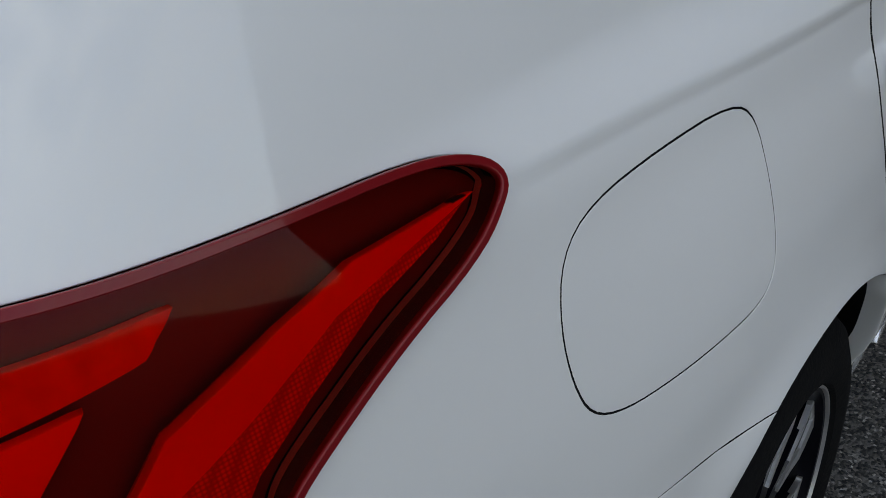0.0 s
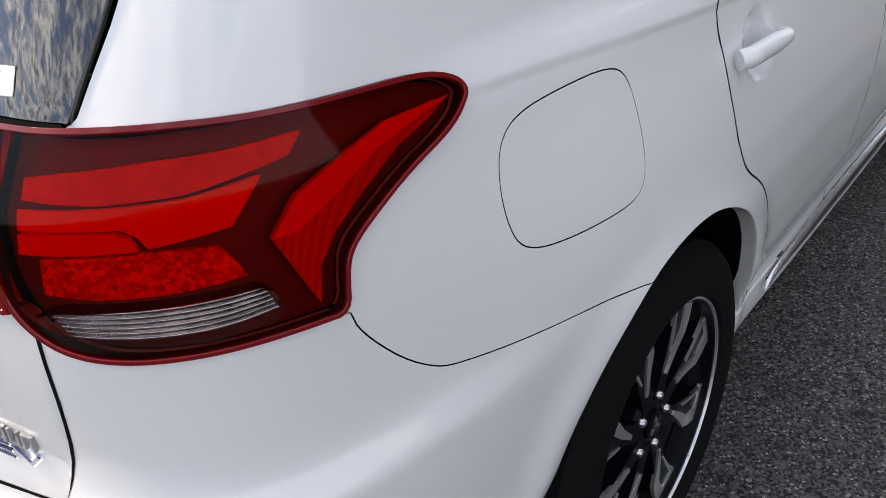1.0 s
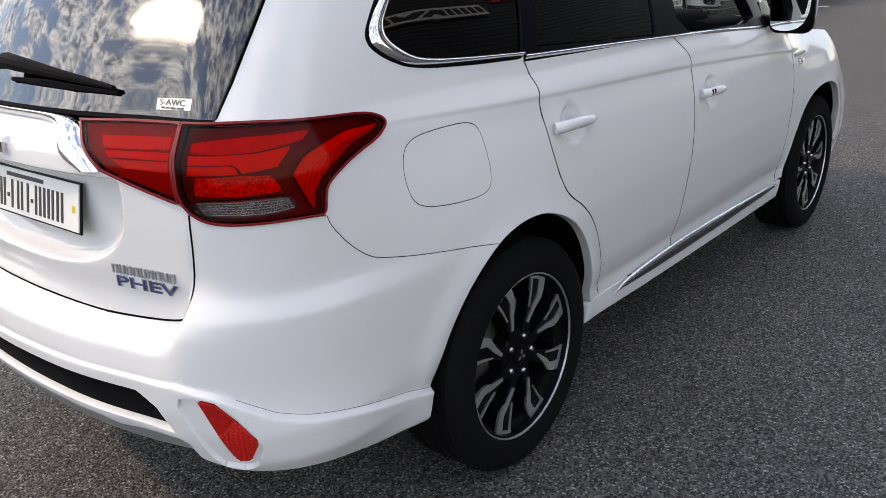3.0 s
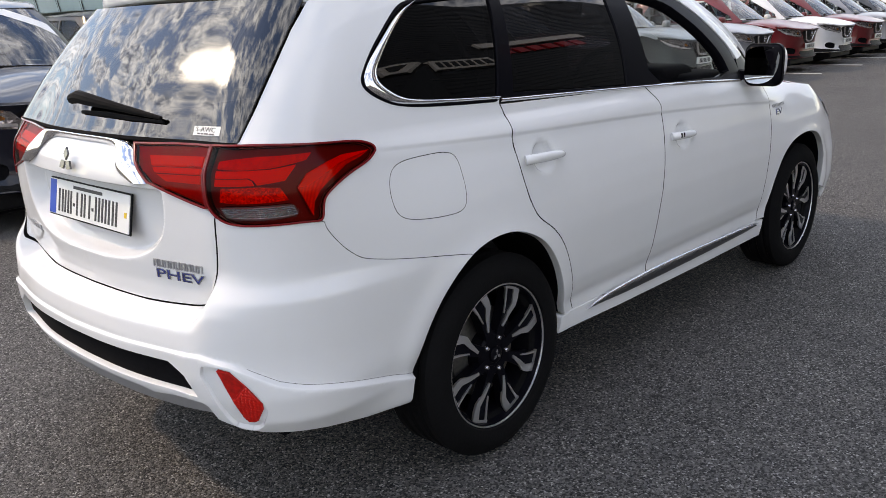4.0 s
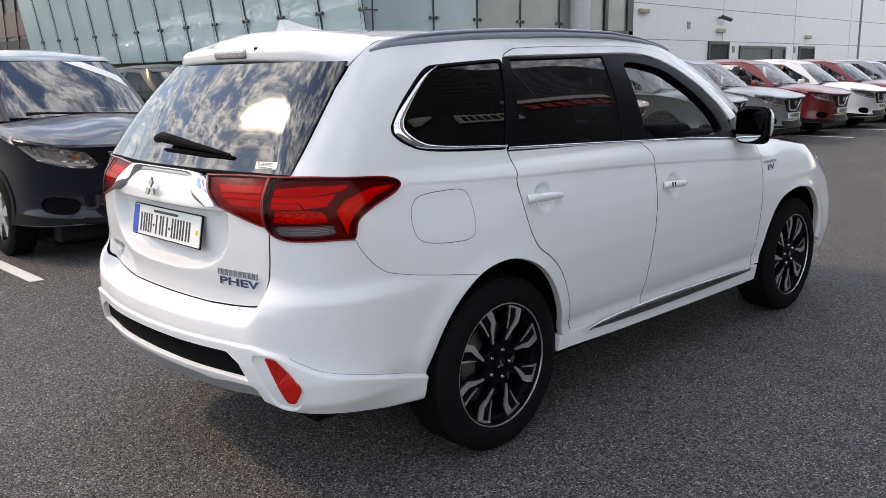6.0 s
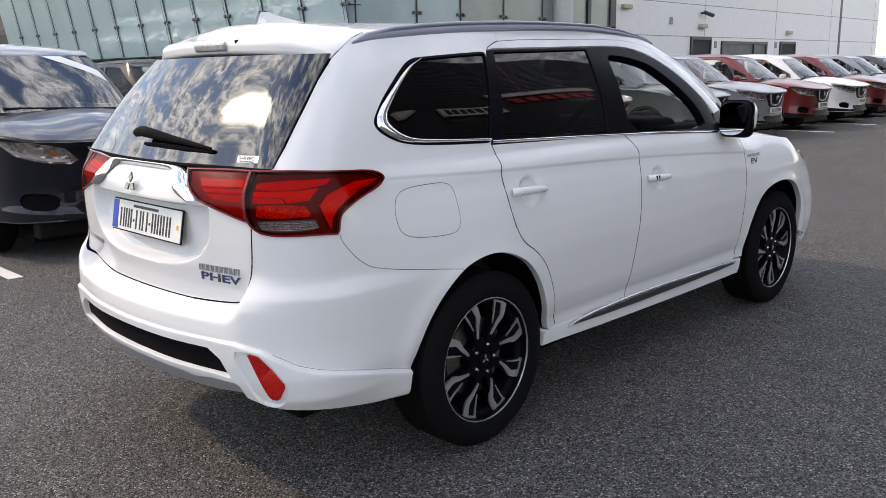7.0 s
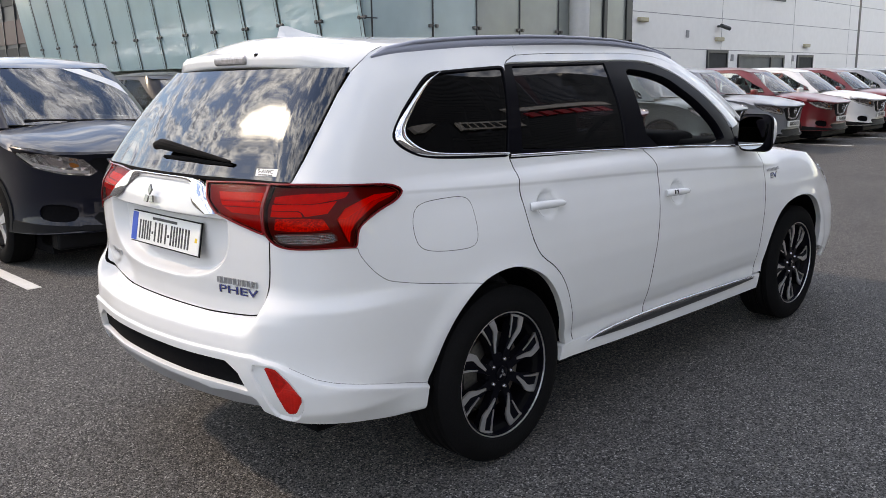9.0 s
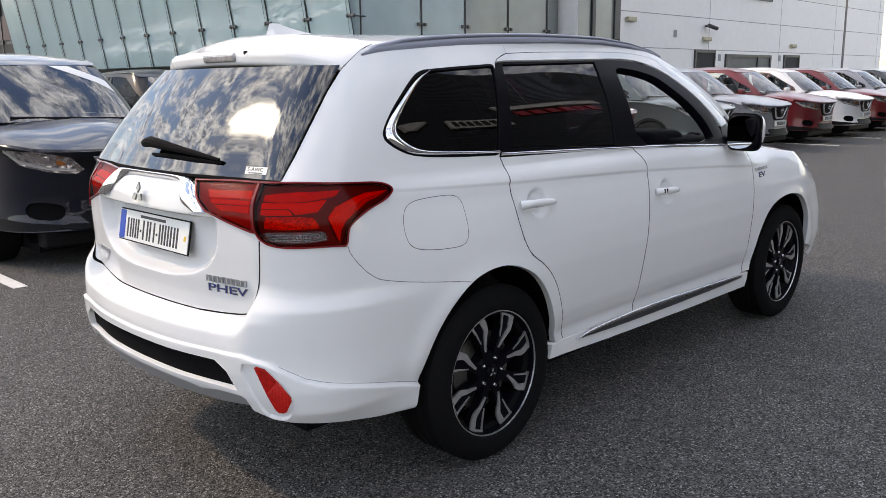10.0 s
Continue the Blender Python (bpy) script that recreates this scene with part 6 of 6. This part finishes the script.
# ---- the parked cars ----
def ruled(base, top, z0, z1, bulge=0.03):
    """The skin of a glass house: a plan at its foot and one at its head, knot for knot."""
    both = [[(x, -y) for x, y in c[2:0:-1]] + list(c) for c in (base, top)]
    u, k = spline(both[0])
    t = np.linspace(u[2], u[-1], 1201)
    lo, hi = natural(u, k, t), natural(u, np.array(both[1], float), t)
    sa = np.r_[0, np.cumsum(np.linalg.norm(np.diff(lo, axis=0), axis=1))]

    def at(s, z):
        g = ((z - z0) / (z1 - z0))[..., None]
        a, b = (np.stack([np.interp(s, sa, q[:, 0]), np.interp(s, sa, q[:, 1])], -1) for q in (lo, hi))
        d = np.stack([np.gradient(lo[:, 1]), -np.gradient(lo[:, 0])], 1)
        d = d / np.linalg.norm(d, axis=1)[:, None]
        n = np.stack([np.interp(s, sa, -d[:, 0]), np.interp(s, sa, -d[:, 1])], -1)
        return np.concatenate([a * (1 - g) + b * g + n * bulge * np.sin(np.pi * np.clip(g, 0, 1)), z[..., None]], -1)

    return with_normals(at), sa[-1]


def with_normals(at):
    def surface(s, z):
        s, z = np.asarray(s, float), np.asarray(z, float)
        e = 0.003
        v = np.cross(at(s, z + e) - at(s, z - e), at(s + e, z) - at(s - e, z))
        return at(s, z), v / np.maximum(np.linalg.norm(v, axis=-1), 1e-9)[..., None]
    return surface


def walled(plan, nose, flank, turn):
    """The skin of a body: a plan, and the offsets at its nose and flank over height."""
    u, k = spline([(x, -y) for x, y in plan[2:0:-1]] + list(plan))
    t = np.linspace(u[2], u[-1], 1601)
    lo = natural(u, k, t)
    sa = np.r_[0, np.cumsum(np.linalg.norm(np.diff(lo, axis=0), axis=1))]
    g = np.gradient(lo, axis=0)
    n0 = np.stack([-g[:, 1], g[:, 0]], 1) / np.linalg.norm(g, axis=1)[:, None]

    def at(s, z):
        w = step(turn[0], turn[1], s)
        d = nose(z) * (1 - w) + flank(z) * w
        n = np.stack([np.interp(s, sa, n0[:, 0]), np.interp(s, sa, n0[:, 1])], -1)
        p = np.stack([np.interp(s, sa, lo[:, 0]), np.interp(s, sa, lo[:, 1])], -1) + n * (-d)[..., None]
        return np.concatenate([p, z[..., None]], -1)

    m = slice(300, 1500)
    return with_normals(at), sa[-1], (lambda x: float(np.interp(-x, -lo[m, 0], sa[m])))


BODY_PAINT = material("dark_blue_paint", (0.003, 0.0042, 0.011), 0.3, coat=0.75, vary=0.05, scale=12, spec=0.15)
CARPLAN = [(0, 0), (-0.015, -0.30), (-0.07, -0.56), (-0.19, -0.74), (-0.40, -0.845), (-0.75, -0.895), (-1.5, -0.91), (-2.6, -0.91), (-3.5, -0.895), (-4.1, -0.82), (-4.42, -0.62), (-4.5, 0)]
nose_of = profile([(0.2, -0.16), (0.28, -0.03), (0.42, 0.015), (0.55, 0.02), (0.7, 0.0), (0.82, -0.02), (0.90, -0.06), (0.97, -0.15), (1.02, -0.28), (1.1, -0.5)], 0.015)
flank_of = profile([(0.2, -0.08), (0.3, -0.04), (0.5, -0.008), (0.7, 0.0), (0.85, -0.004), (0.95, -0.025), (1.02, -0.06), (1.08, -0.11), (1.15, -0.2)], 0.015)
body_at, body_len, body_s = walled(CARPLAN, nose_of, flank_of, (0.55, 1.15))
GB = [(-1.05, 0), (-1.09, -0.35), (-1.22, -0.62), (-1.45, -0.76), (-1.75, -0.80), (-2.3, -0.82), (-3.0, -0.82), (-3.6, -0.80), (-4.0, -0.72), (-4.22, -0.5), (-4.28, 0)]
GT = [(-1.88, 0), (-1.90, -0.30), (-1.96, -0.50), (-2.06, -0.57), (-2.25, -0.59), (-2.6, -0.60), (-3.1, -0.60), (-3.5, -0.585), (-3.78, -0.54), (-3.90, -0.36), (-3.92, 0)]
house_at, house_len = ruled(GB, GT, 1.06, 1.62)


def wheel_of_car():
    w = thing("wheel", "", "")
    part("tyre", lathe([(0.10, 0.225), (0.108, 0.25), (0.108, 0.29), (0.09, 0.33), (0.08, 0.34), (-0.08, 0.34), (-0.10, 0.32), (-0.10, 0.225)], 40), RUBBER, w, smooth=True)
    part("rim", lathe([(0.09, 0.228), (0.085, 0.215), (-0.02, 0.20), (-0.03, 0.0), (-0.05, 0.0), (-0.05, 0.228)], 40), GLOSS_BLACK, w, smooth=True)
    for k in range(5):
        part("spoke", joined(spoke_strip([(0.03, 72 * k, 0.06), (0.13, 72 * k + 5, 0.052), (0.222, 72 * k + 11, 0.044)], 0.04, 0.078), spoke_strip([(0.03, 72 * k, 0.06), (0.13, 72 * k - 5, 0.052), (0.222, 72 * k - 11, 0.044)], 0.04, 0.0775)), ALLOY, w)
    part("centre_cap", lathe([(0.03, 0.05), (0.08, 0.045), (0.084, 0.0), (0.03, 0.0)], 20), ALLOY, w, smooth=True)
    return w


def arch_at(x, r=0.365, lo=0.28):
    c = body_s(x)
    return [(c + r * math.cos(a), 0.345 + r * math.sin(a)) for a in np.linspace(math.pi + 0.12, -0.12, 25)]


def parked_car():
    c = thing("parked_car", "dark blue SUV parked nose out beside the white car", "car", "parked cars")
    f_arch, r_arch = arch_at(-0.90), arch_at(-3.55)
    shellp = np.array([(0.0, 0.30), (0.45, 0.30)] + f_arch + r_arch + [(body_len - 0.3, 0.36), (body_len, 0.36), (body_len, 1.06), (body_s(-3.9), 1.07), (body_s(-1.5), 1.045), (body_s(-1.05), 1.03), (body_s(-0.6), 0.975), (body_s(-0.32), 0.925), (0.45, 0.893), (0.0, 0.885)])
    lamp_o = chaikin([(0.38, 0.755), (0.48, 0.852), (0.64, 0.888), (0.84, 0.930), (1.05, 0.955), (1.00, 0.890), (0.86, 0.805), (0.62, 0.745), (0.44, 0.725)], 0, True)
    grille = np.array([(0.0, 0.870), (0.40, 0.862), (0.45, 0.830), (0.36, 0.750), (0.28, 0.640), (0.20, 0.600), (0.0, 0.600)])
    intake = np.array([(0.0, 0.43), (0.0, 0.31), (0.36, 0.32), (0.44, 0.40), (0.40, 0.44)])
    fog = chaikin([(0.56, 0.50), (0.80, 0.53), (0.86, 0.46), (0.80, 0.40), (0.60, 0.38), (0.54, 0.43)], 1, True)
    wide = dict(cell=(0.06, 0.035), fine=0.03, gap=0.002, surface=body_at)
    for left in (False, True):
        def put(name, *a, **kw):
            o = patch(name, *a, **{**wide, **kw})
            if left:
                o.scale = (1, -1, 1)
            return o
        put("body_side", shellp, BODY_PAINT, c, holes=[lamp_o, fog], deep=0.03)
        l = put("headlamp", lamp_o, LENS_CLEAR, c, deep=0.0, fine=0.015, cell=(0.03, 0.02))
        put("lamp_bowl", lamp_o, LAMP_BOWL, c, lift=-0.016, deep=0, gap=-0.01)
        put("lamp_projector", chaikin([(0.60, 0.83), (0.66, 0.865), (0.73, 0.865), (0.72, 0.82), (0.66, 0.805)], 2, True), CHROME, c, lift=-0.010, deep=0.02, fine=0.01, cell=(0.02, 0.02))
        put("indicator", chaikin([(0.50, 0.795), (0.55, 0.83), (0.585, 0.825), (0.57, 0.79)], 1, True), AMBER, c, lift=-0.010, deep=0.01, fine=0.01, cell=(0.02, 0.02))
        put("running_lamp", np.array([(0.44, 0.742), (0.62, 0.760), (0.86, 0.818), (0.99, 0.893), (0.995, 0.908), (0.85, 0.836), (0.62, 0.778), (0.44, 0.760)]), DECAL, c, lift=-0.006, deep=0.01, gap=0, fine=0.015, cell=(0.02, 0.02))
        put("grille", grille, BLACK_PLASTIC, c, lift=0.005, deep=0.01)
        put("grille_chrome", np.array([(0.265, 0.855), (0.320, 0.855), (0.215, 0.665), (0.13, 0.625), (0.002, 0.620), (0.002, 0.655), (0.105, 0.660), (0.165, 0.690)]), CHROME, c, lift=0.012, deep=0.015, fine=0.02, cell=(0.03, 0.02))
        put("lower_intake", intake, BLACK_PLASTIC, c, lift=0.004, deep=0.01)
        put("fog_lamp_recess", fog, LINER, c, lift=-0.02, deep=0, gap=-0.01)
        put("lower_cladding", np.vstack([[(0.46, 0.315), (0.46, 0.34), (body_s(-0.90) - 0.42, 0.40)], [(body_s(-0.9) + (q[0] - body_s(-0.9)) * 1.12, 0.345 + (q[1] - 0.345) * 1.12) for q in f_arch], [(body_s(-3.55) + (q[0] - body_s(-3.55)) * 1.12, 0.345 + (q[1] - 0.345) * 1.12) for q in r_arch],
                                         [(body_len, 0.46), (body_len, 0.30)], r_arch[::-1], f_arch[::-1]]), BLACK_PLASTIC, c, lift=0.010, deep=0.02)
        put("skid_trim", np.array([(0.0, 0.300), (0.0, 0.330), (0.30, 0.335), (0.52, 0.355), (0.60, 0.330), (0.5, 0.305)]), BLACK_PLASTIC, c, lift=0.016, deep=0.03)
        ws = np.array([(0.0, 1.075), (0.0, 1.560), (0.53, 1.555), (0.60, 1.45), (0.66, 1.25), (0.66, 1.085)])
        put("windscreen", ws, SCREEN, c, surface=house_at, deep=0, lift=0.002, gap=0)
        put("windscreen_pillar", np.array([(0.66, 1.085), (0.66, 1.25), (0.60, 1.45), (0.53, 1.555), (0.60, 1.564), (0.68, 1.578), (0.80, 1.602), (1.0, 1.625), (house_len, 1.63), (house_len, 1.06), (0.66, 1.06)]), BODY_PAINT, c, surface=house_at, holes=[np.array(h) for h in SIDE_GLASS], deep=0.02)
        for h in SIDE_GLASS:
            put("side_window", np.array(h), TINT if h[0][0] > 2.0 else CLEAR, c, surface=house_at, lift=-0.006, deep=0)
        m = part("door_mirror", joined(box(-1.62, -1.50, -1.03, -0.86, 1.05, 1.19, 0.04, 3), rod([(-1.56, -0.80, 1.06), (-1.56, -0.92, 1.09)], 0.03, 6)), BODY_PAINT, c, smooth=True)
        if left:
            m.scale = (1, -1, 1)
    # the lower box hangs below true clearance, added to keep light off the ground
    part("tub_and_light_block", joined(box(-3.9, -1.3, -0.74, 0.74, 0.35, 0.98), box(-4.2, -0.25, -0.70, 0.70, 0.13, 0.62)), LINER, c)

    part("front_valance", box(-0.50, -0.12, -0.70, 0.70, 0.17, 0.36, 0.02), BLACK_PLASTIC, c)
    for y in (-0.82, 0.82):
        part("side_skirt", box(-3.12, -1.33, y - 0.05, y + 0.05, 0.17, 0.37, 0.02), BLACK_PLASTIC, c)
    ends = [(0.0, 0.885), (0.45, 0.893), (body_s(-0.32), 0.925), (body_s(-0.6), 0.975), (body_s(-1.05), 1.03)]

    def bon(u, v):
        s = abs(v) * ends[-1][0]
        z = float(np.interp(s, [e[0] for e in ends], [e[1] for e in ends]))
        t = body_at(np.array([s]), np.array([z]))[0][0]
        side = 1 if v > 0 else -1
        c1 = np.array([-1.15, t[1] * 0.93, 1.098 - 0.06 * (t[1] / 0.85) ** 2])
        p = t * (1 - u) + c1 * u
        p[2] = t[2] + (c1[2] - t[2]) * (1 - (1 - u) ** 1.9) + 0.022 * math.sin(math.pi * u) ** 0.8 * (1 - abs(v) ** 3) + 0.006 * math.cos(p[1] * 9) * math.sin(math.pi * u)
        return (p[0], side * abs(p[1]), p[2])

    grid_ob("bonnet", bon, np.linspace(0, 1, 16), np.linspace(-1, 1, 61), BODY_PAINT, c)

    def rf(u, v):
        edge = 1.566 + 0.058 * min(1, u / 0.14) ** 0.7
        mid = 1.562 + 0.130 * (1 - (1 - min(1, u / 0.45)) ** 2.2) - 0.07 * max(0, (u - 0.45) / 0.55) ** 2
        return (-1.78 - 0.10 * abs(v) ** 2.5 * (1 - u) ** 2 - 2.14 * u, (0.565 + 0.04 * min(1, u / 0.15) - 0.05 * max(0, (u - 0.8) / 0.2)) * v, edge + (mid - edge) * (1 - abs(v) ** 2.4))

    grid_ob("roof", rf, np.linspace(0, 1, 24), np.linspace(-1, 1, 19), BODY_PAINT, c)
    part("dashboard", box(-1.75, -1.15, -0.66, 0.66, 0.85, 1.06, 0.05), BLACK_PLASTIC, c)
    for y in (-0.36, 0.36):
        part("front_seat", joined(moved(box(-0.07, 0.07, -0.24, 0.24, 0, 0.58, 0.05), Matrix.Translation((-2.35, y, 0.7)) @ Matrix.Rotation(radians(-12), 4, "Y")), box(-2.60, -2.46, y - 0.12, y + 0.12, 1.28, 1.45, 0.04)), FABRIC, c)
    part("grille_emblem", joined(moved(lathe([(0.0, 0.055), (0.015, 0.055), (0.015, 0.043), (0.0, 0.043)], 28), Matrix.Translation((0.028, 0, 0.79))), box(0.028, 0.045, -0.06, 0.06, 0.778, 0.802, 0.003)), CHROME, c)
    part("front_plate", box(0.005, 0.035, -0.26, 0.26, 0.485, 0.595, 0.004), PLATE, c)
    for k in range(8):
        part("plate_bar", box(0.034, 0.037, -0.2 + k * 0.052, -0.2 + k * 0.052 + 0.03, 0.505, 0.575), INK, c)
    part("wiper", rod([(-1.02, 0.45, 1.085), (-1.06, 0.1, 1.10), (-1.20, -0.50, 1.12)], 0.012, 6), BLACK_PLASTIC, c)
    w = wheel_of_car()
    w.parent = c
    w.matrix_basis = Matrix.Translation((-0.90, -0.80, 0.34)) @ Matrix.Rotation(radians(-90), 4, "Z")
    for x, y in ((-3.55, -0.80), (-0.90, 0.80), (-3.55, 0.80)):
        copy_thing(w, Matrix.Translation((x, y, 0.34)) @ Matrix.Rotation(radians(-90 if y < 0 else 90), 4, "Z"))
    return c




def lamp_bowl_material():
    """A bright reflector of many small tilted facets."""
    m = material("headlamp_reflector", (0.62, 0.62, 0.63), 0.16, 0.9, vary=0.5, scale=26)
    t = m.node_tree
    place, cells, bump = (t.nodes.new(k) for k in ("ShaderNodeTexCoord", "ShaderNodeTexVoronoi", "ShaderNodeBump"))
    cells.inputs["Scale"].default_value = 16
    bump.inputs["Strength"].default_value, bump.inputs["Distance"].default_value = 0.9, 0.02
    t.links.new(place.outputs["Object"], cells.inputs["Vector"])
    t.links.new(cells.outputs["Distance"], bump.inputs["Height"])
    t.links.new(bump.outputs[0], t.nodes["Principled BSDF"].inputs["Normal"])
    return m


LAMP_BOWL = lamp_bowl_material()
AMBER = material("amber_lamp", (0.75, 0.25, 0.05), 0.25, coat=0.5)
SIDE_GLASS = [[(0.86, 1.10), (0.80, 1.20), (1.05, 1.44), (1.20, 1.545), (1.55, 1.565), (1.90, 1.565), (1.90, 1.10)], [(1.97, 1.10), (1.97, 1.565), (2.60, 1.560), (2.70, 1.30), (2.78, 1.10)], [(2.86, 1.12), (2.76, 1.45), (2.70, 1.545), (3.0, 1.52), (3.12, 1.30), (3.12, 1.16)]]
dark_car = parked_car()
dark_car.location = (-3.77, 0.80, 0)
dark_car.scale = (1.0, 1.02, 1.05)

PAINTS = {"silver": ((0.25, 0.265, 0.29), 0.35, 0.3), "grey-green": ((0.08, 0.10, 0.10), 0.3, 0.5), "dark red": ((0.17, 0.006, 0.010), 0.3, 0.1), "white": ((0.78, 0.78, 0.78), 0.35, 0.0), "grey": ((0.05, 0.055, 0.06), 0.3, 0.5)}
for colour, (rgb, rough, metal) in PAINTS.items():
    PAINTS[colour] = material(colour.replace(" ", "_").replace("-", "_") + "_car_paint", rgb, rough, metal, coat=0.6, vary=0.03, scale=10)
PAINTS["charcoal"] = material("charcoal_car_paint", (0.012, 0.013, 0.016), 0.45, coat=0.3, vary=0.05, scale=10, spec=0.1)
for colour, x, y, size in (("grey-green", -4.08, 11.9, 1.0), ("silver", -4.04, 14.37, 1.0), ("dark red", -4.04, 16.9, 1.0), ("white", -4.04, 19.4, 1.0), ("dark red", -4.08, 21.95, 1.0), ("silver", -4.04, 24.5, 1.0), ("grey", -4.04, 27.0, 1.0), ("white", -4.1, 29.6, 1.0), ("silver", -4.04, 32.2, 1.0), ("charcoal", -7.6, 4.25, 1.0), ("charcoal", -9.8, 7.3, 0.98), ("dark red", -4.5, 9.2, 1.0)) + tuple((("white", "silver", "white", "grey", "white", "dark red")[k % 6], -26.0 - 2.9 * (k // 2), 5.5 - 9.5 * (k % 2), 1.0) for k in range(18)):
    other = copy_thing(dark_car, Matrix.Translation((x, y, 0)) @ Matrix.Rotation(radians(90 if x < -20 else 0), 4, "Z"))
    other.scale = (size, size, size)
    tagged(other, f"{colour} crossover parked nose out in a row", "car")
    for o in other.children_recursive:
        if o.type == "MESH" and o.data.materials[0] == BODY_PAINT:
            o.material_slots[0].link = "OBJECT"
            o.material_slots[0].material = PAINTS[colour]

# sticker band and paper of the dark car
band = patch("windscreen_banner", np.array([(0.06, 1.558), (0.28, 1.556), (0.640, 1.42), (0.655, 1.30), (0.49, 1.395)]), DECAL, dark_car, surface=house_at, lift=0.004, deep=0, label="white advertising band")
band.scale = (1, -1, 1)
